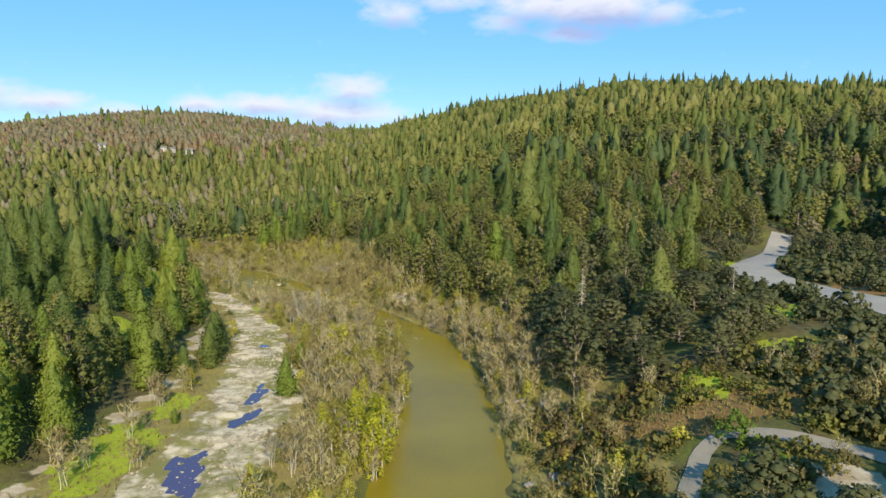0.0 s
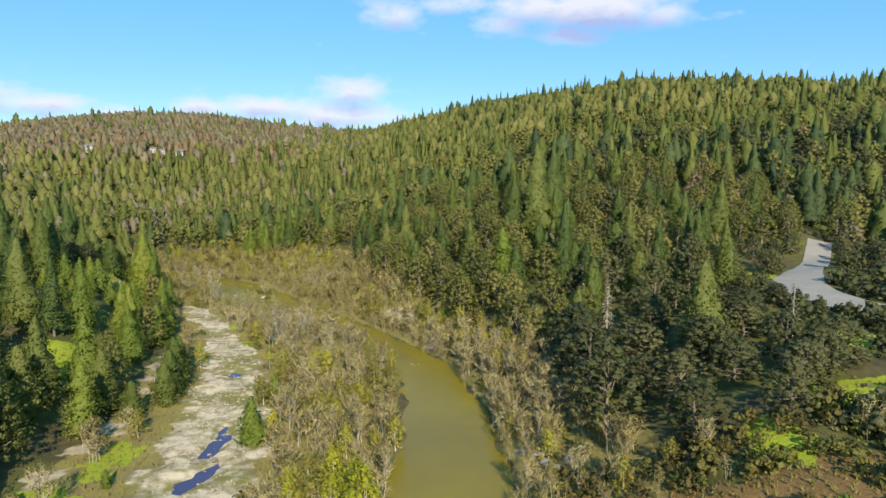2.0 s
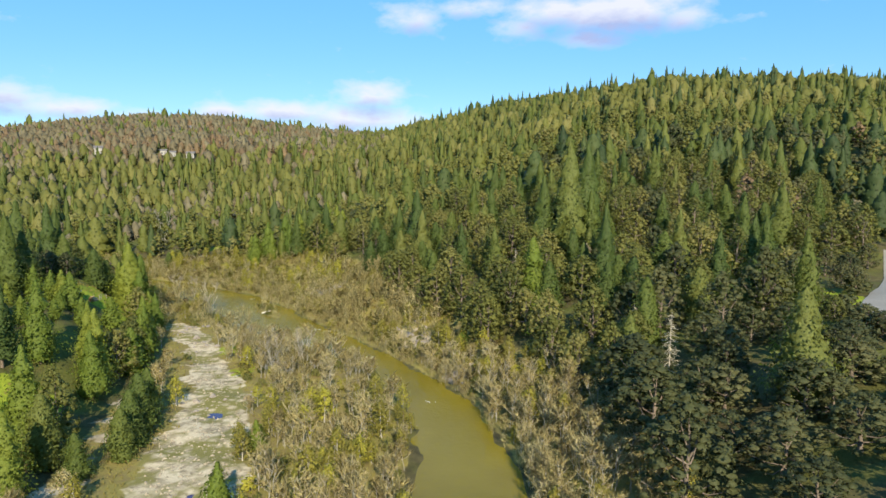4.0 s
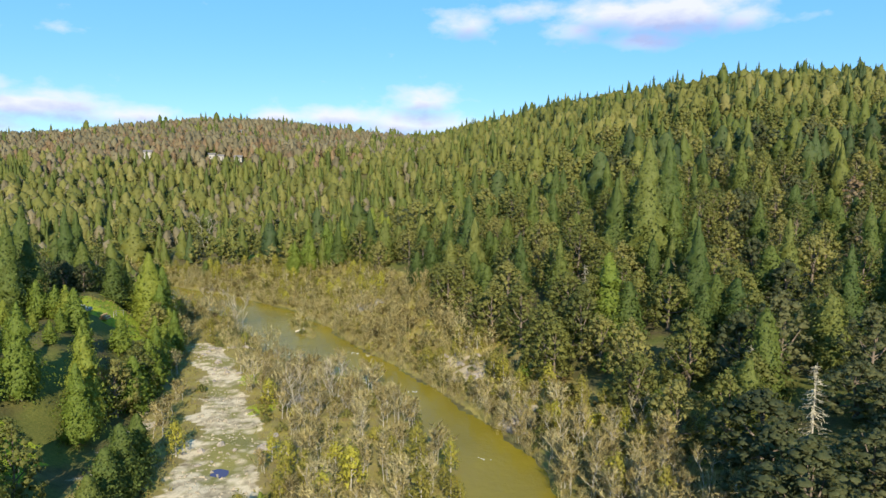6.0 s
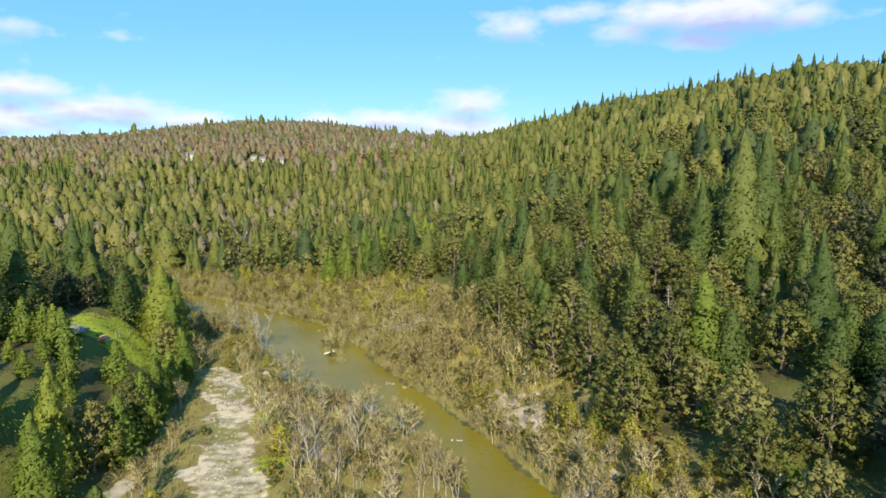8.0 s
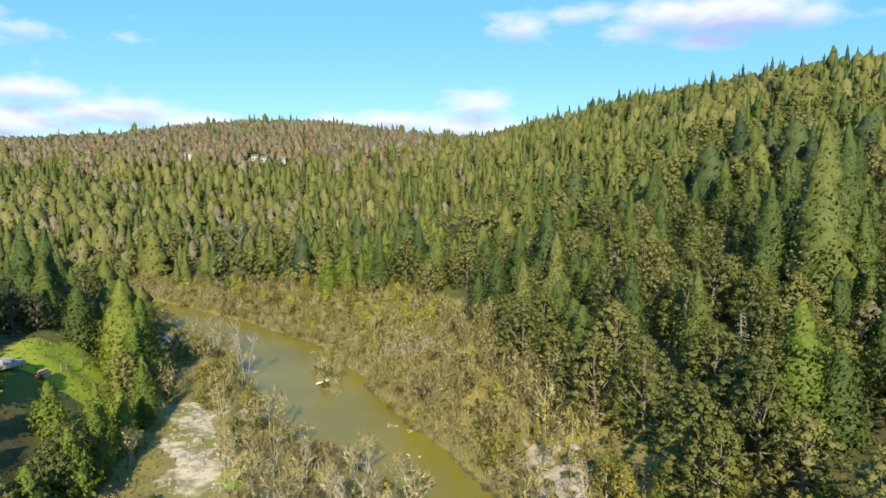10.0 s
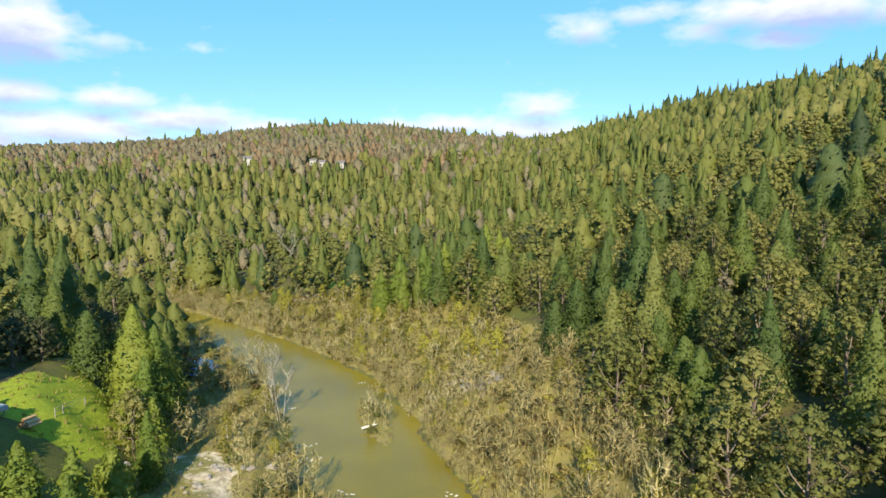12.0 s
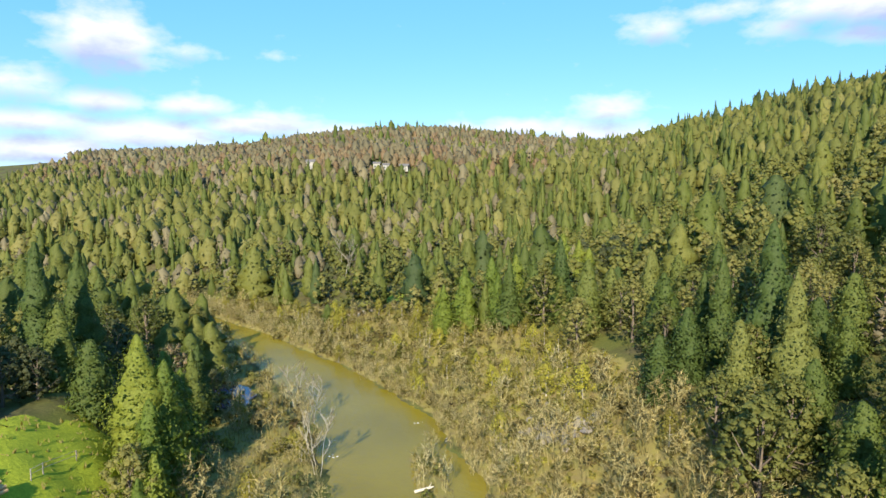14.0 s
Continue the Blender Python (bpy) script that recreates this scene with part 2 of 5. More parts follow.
@functools.lru_cache(maxsize=None)
def wave_set(seed):
    r = np.random.RandomState(100 + seed)
    return [(r.uniform(0, 6.283), r.uniform(0.6, 1.9) * 6.283, r.uniform(0, 6.283)) for _ in range(7)]


def waves(x, y, size, seed=0):
    """Cheap smooth noise in about -1..1."""
    out = np.zeros(np.shape(x))
    for i, (a, k, p) in enumerate(wave_set(seed)):
        out = out + np.sin((x * math.cos(a) + y * math.sin(a)) * (k / size) + p) / (1 + 0.15 * i)
    return out / 3.2


def island(x, y):
    """1 at the heart of the islet in the river, 0 at its edge."""
    u, v = (x + 55.5) * -0.52 + (y - 227) * 0.854, (x + 55.5) * 0.854 + (y - 227) * 0.52
    return 1 - np.sqrt((u / 13) ** 2 + (v / 2.6) ** 2) + 0.15 * waves(x, y, 9, 5)


def pool_reach(pool, x, y):
    """Below 1 inside a pool (centre, half width, half length, turn)."""
    cx, cy, a, b, turn = pool
    c, s = math.cos(radians(turn)), math.sin(radians(turn))
    u, v = (x - cx) * c + (y - cy) * s, -(x - cx) * s + (y - cy) * c
    return np.sqrt((u / a) ** 2 + (v / b) ** 2) + 0.28 * waves(x, y, 5, 21)


def hills(x, y):
    return sum(a * np.exp(-((x - cx) ** 2 + (y - cy) ** 2) / (2.0 * s * s)) for cx, cy, s, a in NEAR_HILLS + FAR_HILLS)


def land(x, y):
    """Height of the ground."""
    x, y = np.asarray(x, float), np.asarray(y, float)
    wob = 0.9 * waves(x, y, 14, 1)
    right, left, foot = away(RIGHT_BANK, x, y) + wob, -away(LEFT_BANK, x, y) + wob, -away(LEFT_FOOT, x, y) + wob
    edge = np.maximum(right, left)
    climb = np.where(right > 0, smooth(0, 34, right), smooth(-1, 18, foot))
    rise = 0.8 * smooth(0, 4, edge) + climb * hills(x, y) + 0.25 * waves(x, y, 11, 2) * smooth(1, 8, edge) + 1.2 * waves(x, y, 60, 3) * climb
    bed = -1.3 * smooth(0, 3, -edge)
    bed = np.maximum(bed, np.minimum(island(x, y) * 2.0, 0.5) - 0.15)
    out = np.where(edge > 0, np.maximum(rise, 0.02 + 0.02 * edge), bed)
    for pool in POOLS:
        k = 1 - smooth(0.75, 1.25, pool_reach(pool, x, y))
        out = out + k * (0.38 + 0.10 * waves(x, y, 2.5, 22) - out)
    k = 1 - smooth(0.75, 1.25, pool_reach(SHADY_POOL, x, y))
    return out + k * (1.5 - out)


def flat_land(x, y):
    return float(land(np.array([x]), np.array([y]))[0])


ROAD = [(104, 204), (92, 184), (80, 167), (71, 153), (70, 141), (74, 127), (76, 113), (77, 100), (82, 85), (95, 65), (120, 45)]
TRACK = [(21, 55), (24.9, 65), (29, 72.2), (32.5, 75), (35.6, 73.7), (40.4, 69.1), (44.1, 63.8), (52, 54), (65, 45)]


def woods_edge(y):
    """How far from the water the forest of the steep side begins."""
    return np.interp(y, [0, 110, 180, 235, 300, 322, 335], [15, 13, 12, 24, 26, 14, 5])


def zones(x, y):
    """How much of the ground is gravel, meadow, dry red-brown grass."""
    x, y = np.asarray(x, float), np.asarray(y, float)
    stony = 1 - smooth(-1.5, 1.5, away(GRAVEL, x, y, GRAVEL_HALF) + 2.2 * waves(x, y, 10, 7))
    spot = lambda cx, cy, rx, ry: 1 - smooth(0.8, 1.1, np.sqrt(((x - cx) / rx) ** 2 + ((y - cy) / ry) ** 2) + 0.3 * waves(x, y, 9, 8) + 0.22 * waves(x, y, 3.5, 18))
    green = np.maximum.reduce([spot(-87, 198, 7.5, 15), spot(-66, 134, 7, 8), spot(49, 97, 6.5, 4.5), spot(36, 90, 3, 5), spot(-108, 325, 6, 12), spot(69, 163, 4, 8), spot(-44, 84, 5, 13), spot(-43, 102, 2.5, 7), spot(-50, 182, 2, 5), spot(-42, 166, 2, 5), spot(34, 68, 2, 2), spot(60, 116, 3.5, 5)])
    red = np.maximum.reduce([spot(37, 80, 13, 5), spot(90, 128, 12, 14), spot(25, 84, 5, 3)])
    soil = 1 - smooth(1.0, 4.0, np.abs(away(SOIL_BANK, x, y)) + 2.2 * waves(x, y, 8, 9) + 1.0 * waves(x, y, 3, 23))
    bare = np.maximum.reduce([spot(39, 59, 6, 5), spot(-36, 168, 3, 4), spot(-30, 171, 2, 3), spot(-110, 309, 5, 2), spot(-40, 240, 5, 3), spot(-10, 184, 3, 5), spot(-1, 164, 3, 3), spot(-13, 191, 3, 3), soil * (0.5 + 0.6 * waves(x, y, 9, 19))])
    edge = away(RIGHT_BANK, x, y)
    far = woods_edge(y)
    flats = smooth(0.5, 3, -away(LEFT_BANK, x, y)) * smooth(-1, 2, away(LEFT_FOOT, x, y))
    herb = smooth(-1, 2, edge) * (1 - smooth(far, far + 8, edge)) * smooth(40, 60, y)
    return stony, green, red, np.maximum(bare, 0), np.maximum.reduce([herb, flats, smooth(-0.1, 0.15, island(x, y))])


def coords(lo, hi, step, reach, grow):
    mid = list(np.arange(lo, hi + step / 2, step))
    a, b, d = [lo], [hi], step
    while b[-1] < hi + reach:
        d *= grow
        a.append(a[-1] - d)
        b.append(b[-1] + d)
    return np.array(a[:0:-1] + mid + b[1:])


def grid_mesh(name, xs, ys, height):
    x, y = np.meshgrid(xs, ys)
    z = height(x, y)
    v = np.stack([x, y, z], -1).reshape(-1, 3)
    n, k = len(xs), len(ys)
    i = (np.arange(k - 1)[:, None] * n + np.arange(n - 1)).reshape(-1)
    return quick_mesh(name, v, np.stack([i, i + 1, i + n + 1, i + n], 1), smooth_faces=True)


def quick_mesh(name, verts, quads, tris=None, smooth_faces=False):
    """A mesh from arrays."""
    me = bpy.data.meshes.new(name)
    verts = np.asarray(verts, np.float32).reshape(-1, 3)
    quads = np.asarray(quads if quads is not None else [], np.int32).reshape(-1, 4)
    tris = np.asarray(tris if tris is not None else [], np.int32).reshape(-1, 3)
    me.vertices.add(len(verts))
    me.vertices.foreach_set("co", verts.ravel())
    me.loops.add(quads.size + tris.size)
    me.loops.foreach_set("vertex_index", np.concatenate([quads.ravel(), tris.ravel()]))
    me.polygons.add(len(quads) + len(tris))
    me.polygons.foreach_set("loop_start", np.concatenate([np.arange(len(quads)) * 4, quads.size + np.arange(len(tris)) * 3]).astype(np.int32))
    me.polygons.foreach_set("use_smooth", np.full(len(quads) + len(tris), smooth_faces))
    me.update(calc_edges=True)
    return me


def thing(name, label, category, at=(0, 0, 0), group="", kind=""):
    ob = new(name)
    ob.matrix_basis = pose(*at)
    ob.empty_display_size = 0.3
    return tagged(ob, label, category, group, kind)


def mesh_part(name, me, mat, parent=None, label=""):
    ob = new(name, me)
    if not me.materials:
        me.materials.append(mat)
    ob.parent = parent
    return tagged(ob, label)


def ground_material():
    mat, node, join, bsdf = material("valley_ground")
    zone = {}
    for key in ("stony", "green", "red", "bare", "herb"):
        n = node("ShaderNodeAttribute")
        n.attribute_name = key
        zone[key] = n.outputs["Fac"]
    broad, mid, fine = grain(node, join, 0.09), grain(node, join, 0.5, 5), grain(node, join, 3.0, 6, 0.7)
    m = lambda op, a, b, c=False: math_node(node, join, op, a, b, c)

    def ragged(v, spread=0.9):
        return contrast(node, join, m("ADD", v, m("MULTIPLY", m("SUBTRACT", mid, 0.5), spread)), 0.42, 0.58)
    duff = blend(node, join, contrast(node, join, mid, 0.35, 0.65), (0.055, 0.048, 0.022), (0.11, 0.092, 0.04))
    moss = blend(node, join, contrast(node, join, fine, 0.3, 0.7), (0.07, 0.085, 0.018), (0.13, 0.125, 0.03))
    col = blend(node, join, contrast(node, join, broad, 0.42, 0.6), duff, moss)
    herb = blend(node, join, contrast(node, join, mid, 0.35, 0.6), (0.19, 0.145, 0.06), (0.23, 0.195, 0.055))
    col = blend(node, join, ragged(zone["herb"]), col, herb)
    red = blend(node, join, contrast(node, join, fine, 0.3, 0.7), (0.13, 0.075, 0.028), (0.23, 0.14, 0.05))
    col = blend(node, join, ragged(zone["red"], 1.5), col, red)
    soil = blend(node, join, contrast(node, join, mid, 0.3, 0.7), (0.26, 0.20, 0.12), (0.46, 0.39, 0.28))
    col = blend(node, join, ragged(zone["bare"]), col, soil)
    green = blend(node, join, contrast(node, join, fine, 0.3, 0.7), (0.19, 0.23, 0.018), (0.29, 0.32, 0.028))
    cob = node("ShaderNodeTexVoronoi", Scale=1.6)
    join(node("ShaderNodeTexCoord").outputs["Object"], cob.inputs["Vector"])
    stone = blend(node, join, cob.outputs["Color"], (0.17, 0.13, 0.08), (0.50, 0.41, 0.27))
    big = node("ShaderNodeTexVoronoi", Scale=0.55)
    join(node("ShaderNodeTexCoord").outputs["Object"], big.inputs["Vector"])
    stone = blend(node, join, contrast(node, join, mid, 0.44, 0.58), stone, (0.55, 0.455, 0.31))
    stone = blend(node, join, contrast(node, join, m("ADD", broad, m("MULTIPLY", big.outputs["Distance"], 0.25)), 0.58, 0.72), stone, (0.19, 0.17, 0.055))
    col = blend(node, join, ragged(zone["stony"], 1.3), col, stone)
    col = blend(node, join, ragged(zone["green"], 1.7), col, green)
    col = blend(node, join, 1.0, col, blend(node, join, fine, (0.72, 0.72, 0.72), (1.28, 1.28, 1.28)), "MULTIPLY")
    join(col, bsdf.inputs["Base Color"])
    bsdf.inputs["Roughness"].default_value = 0.93
    bsdf.inputs["Specular IOR Level"].default_value = 0.15
    relief(node, join, bsdf, fine, 0.6, 0.2)
    return mat


def build_ground():
    xs, ys = coords(-125, 110, 1.5, 2800, 1.09), coords(40, 330, 1.5, 2800, 1.085)
    me = grid_mesh("ground", xs, ys, land)
    x, y = np.meshgrid(xs, ys)
    for key, v in zip(("stony", "green", "red", "bare", "herb"), zones(x, y)):
        me.attributes.new(key, "FLOAT", "POINT").data.foreach_set("value", v.astype(np.float32).ravel())
    me.materials.append(ground_material())
    tagged(new("ground", me), "wooded river valley ground with grass, soil and pale gravel", "ground", kind="structure")


build_ground()


# ---- the river ----
def water_material(name, mud, rough, wave, gloss=0.3):
    mat, node, join, bsdf = material(name)
    n1, n2 = grain(node, join, 0.05, 3), grain(node, join, 1.1, 5, 0.6)
    col = blend(node, join, contrast(node, join, n1, 0.35, 0.65), mud, tuple(c * 1.25 for c in mud))
    join(col, bsdf.inputs["Base Color"])
    bsdf.inputs["Roughness"].default_value = rough
    bsdf.inputs["IOR"].default_value = 1.33
    bsdf.inputs["Specular IOR Level"].default_value = gloss
    relief(node, join, bsdf, n2, wave, 0.25)
    return mat


m_river = water_material("muddy_water", (0.165, 0.125, 0.010), 0.2, 0.3)
m_pool = water_material("pool_water", (0.05, 0.04, 0.085), 0.05, 0.05, 0.6)


def resample(line, n):
    p = np.array(line, float)
    s = np.concatenate([[0], np.cumsum(np.hypot(*np.diff(p, axis=0).T))])
    t = np.linspace(0, s[-1], n)
    return np.stack([np.interp(t, s, p[:, 0]), np.interp(t, s, p[:, 1])], 1)


def strip(name, left, right, across, lift):
    """A sheet between two lines; lift(x, y) gives its height."""
    f = np.linspace(0, 1, across)[None, :, None]
    p = left[:, None] * (1 - f) + right[:, None] * f
    z = lift(p[..., 0], p[..., 1])
    n, k = across, len(left)
    i = (np.arange(k - 1)[:, None] * n + np.arange(n - 1)).reshape(-1)
    return quick_mesh(name, np.concatenate([p, z[..., None]], -1), np.stack([i, i + 1, i + n + 1, i + n], 1), smooth_faces=True)


def sides(line, half, n):
    p = resample(line, n)
    d = np.gradient(p, axis=0)
    d /= np.linalg.norm(d, axis=1)[:, None]
    w = np.asarray(half) if np.ndim(half) else np.full(n, half)
    off = np.stack([-d[:, 1], d[:, 0]], 1) * w[:, None]
    return p + off, p - off


def build_river():
    mid = [((a[0] + b[0]) / 2, (a[1] + b[1]) / 2) for a, b in zip(resample(LEFT_BANK, 120), resample(RIGHT_BANK, 120))]
    me = strip("river", *sides(mid, 32.0, 240), 4, lambda x, y: np.zeros(np.shape(x)))
    me.materials.append(m_river)
    tagged(new("river", me), "muddy olive-brown river winding through the valley", "river", kind="structure")


build_river()


def road_piece(name, line, half, mat, label, category):
    n = 60
    me = strip(name, *sides(line, half, n), 5, lambda x, y: land(x, y) + 0.12)
    me.materials.append(mat)
    return tagged(new(name, me), label, category, kind="structure")


m_asphalt = simple("worn_asphalt", (0.20, 0.18, 0.155), (0.29, 0.265, 0.225), 0.25, 0.85, 0.2, 0.01)
m_dirt = simple("track_dirt", (0.19, 0.16, 0.115), (0.30, 0.255, 0.19), 0.4, 0.9, 0.3, 0.02)
road_piece("road", ROAD, np.interp(np.linspace(0, 1, 60), [0, 0.2, 0.33, 0.42, 0.55, 1], [3.0, 3.0, 5.0, 5.2, 3.8, 3.4]), m_asphalt, "pale worn asphalt road curving along the wooded slope", "road")
road_piece("track", TRACK, 1.15, m_dirt, "narrow pale gravel track through scrub", "track")


# ---- trees ----
class Shape:
    """Collects corners, faces and, for leaves, the way they face."""
    def __init__(self):
        self.v, self.q, self.t, self.n = [], [], [], []

    def cards(self, p, along, across, facing):
        """Diamond-shaped sprays at p, spanned by two half axes, turned to face outwards."""
        p, along, across, facing = (np.asarray(a, float).reshape(-1, 3) for a in (p, along, across, facing))
        flip = np.sign(np.sum(np.cross(along, across) * facing, 1) - 1e-12)[:, None]
        across = -across * flip
        start = sum(len(a) for a in self.v)
        self.v.append(np.stack([p - along, p + across, p + along, p - across], 1).reshape(-1, 3))
        self.n.append(np.repeat(unit(facing), 4, axis=0))
        self.q.append(start + np.arange(len(p) * 4).reshape(-1, 4))

    def slivers(self, a, b, width, facing):
        """Thin twigs from a to b."""
        a, b = np.asarray(a, float), np.asarray(b, float)
        s = np.cross(b - a, np.random.normal(size=a.shape))
        s *= (np.asarray(width) / (np.linalg.norm(s, axis=1) + 1e-9))[:, None]
        start = sum(len(c) for c in self.v)
        s *= np.sign(np.sum(np.cross(2 * s, b - a) * facing, 1) + 1e-12)[:, None]
        self.v.append(np.stack([a - s, a + s, b], 1).reshape(-1, 3))
        self.n.append(np.repeat(unit(facing), 3, axis=0))
        self.t.append(start + np.arange(len(a) * 3).reshape(-1, 3))

    def tube(self, points, radii, n=5, grown=False):
        """A tapered limb; grown: it grows out of what is there."""
        points = np.asarray(points, float)
        d = np.gradient(points, axis=0)
        start = sum(len(c) for c in self.v)
        if grown:
            near = int(np.argmin(np.linalg.norm(np.concatenate(self.v) - points[0], axis=1)))
            self.t.append(np.array([[near, start, start + 1]]))
        a = np.arange(n) * 2 * math.pi / n
        rings = []
        for p, t, r in zip(points, d, radii):
            t = t / (np.linalg.norm(t) + 1e-9)
            u = np.cross(t, (0.31, 0.95, 0.1) if abs(t[2]) > 0.5 else (0, 0, 1.0))
            u /= np.linalg.norm(u)
            w = np.cross(t, u)
            rings.append(p + r * (np.cos(a)[:, None] * u + np.sin(a)[:, None] * w))
        self.v.append(np.concatenate(rings))
        for i in range(len(points) - 1):
            for j in range(n):
                k = (j + 1) % n
                self.q.append(np.array([[start + i * n + j, start + i * n + k, start + i * n + n + k, start + i * n + n + j]]))

    def arrays(self):
        return (np.concatenate(self.v), np.concatenate(self.q) if self.q else np.zeros((0, 4), int), np.concatenate(self.t) if self.t else np.zeros((0, 3), int), np.concatenate(self.n) if self.n else None)

    def mesh(self, name, mat):
        v, q, t, n = self.arrays()
        me = quick_mesh(name, v, q, t, smooth_faces=True)
        if n is not None:
            me.normals_split_custom_set_from_vertices(n)
        me.materials.append(mat)
        return me


def unit(v):
    return v / (np.linalg.norm(v, axis=-1, keepdims=True) + 1e-9)


def rnd(*shape):
    return np.random.uniform(size=shape)


def ball(n_ring, n_seg):
    v = [(0, 0, -1)] + [(math.sin(b) * math.cos(a), math.sin(b) * math.sin(a), -math.cos(b)) for b in (math.pi * (i + 1) / (n_ring + 1) for i in range(n_ring)) for a in (6.283185 * j / n_seg for j in range(n_seg))] + [(0, 0, 1)]
    q = [(1 + i * n_seg + j, 1 + i * n_seg + (j + 1) % n_seg, 1 + (i + 1) * n_seg + (j + 1) % n_seg, 1 + (i + 1) * n_seg + j) for i in range(n_ring - 1) for j in range(n_seg)]
    top = len(v) - 1
    t = [(0, 1 + (j + 1) % n_seg, 1 + j) for j in range(n_seg)] + [(top, top - n_seg + j, top - n_seg + (j + 1) % n_seg) for j in range(n_seg)]
    return np.array(v), np.array(q).reshape(-1, 4), np.array(t)


def tufts(s, centre, axes, n, size, core=0.55, slim=0.6, up=0.12, rings=(1, 5), heart=None, whole_part=0.5):
    """Leafy tufts: sprays over the outside of each ellipsoid (its three half axes as rows), round a dense heart."""
    centre, axes = np.asarray(centre, float), np.asarray(axes, float)
    k = len(centre)
    d = unit(np.random.normal(size=(k, n, 3)) + np.array([0, 0, 0.2]))
    p = centre[:, None] + np.einsum("kni,kij->knj", d * (0.8 + 0.26 * rnd(k, n, 1)), axes)
    face = unit(np.einsum("kni,kij->knj", d, unit(axes)) + 0.16 * np.random.normal(size=(k, n, 3)) + np.array([0, 0, up]))
    nrm = unit(face + 0.3 * np.random.normal(size=(k, n, 3)))
    # sprays face outwards from their own tuft first, then from the whole crown
    whole = unit(p - np.array([0, 0, heart])) + np.array([0, 0, 0.2]) if heart is not None else unit(p * np.array([1, 1, 0])) + np.array([0, 0, 0.5])
    face = unit(face + whole_part * unit(whole))
    u = unit(np.cross(nrm, np.random.normal(size=(k, n, 3))))
    q = size * (0.6 + 0.7 * rnd(k, n, 1))
    s.cards(p, u * q, np.cross(nrm, u) * q * slim * (0.8 + 0.4 * rnd(k, n, 1)), face)
    if core:
        bv, bq, bt = ball(*rings)
        start = sum(len(a) for a in s.v) + np.arange(k)[:, None, None] * len(bv)
        rough = core * np.clip(1 + 0.17 * np.random.normal(size=(k, len(bv), 1)), 0.6, 1.3)
        s.v.append((centre[:, None] + np.einsum("kni,kij->knj", bv[None] * rough, axes)).reshape(-1, 3))
        hub = unit(centre - np.array([0, 0, heart])) if heart is not None else unit(centre * np.array([1, 1, 0])) + np.array([0, 0, 0.5])
        s.n.append(unit(np.einsum("ni,kij->knj", bv, unit(axes)) + whole_part * hub[:, None] + np.array([0, 0, up]) + 0.15 * np.random.normal(size=(k, len(bv), 3))).reshape(-1, 3))
        if len(bq):
            s.q.append((bq[None] + start).reshape(-1, 4))
        s.t.append((bt[None] + start).reshape(-1, 3))
    return s


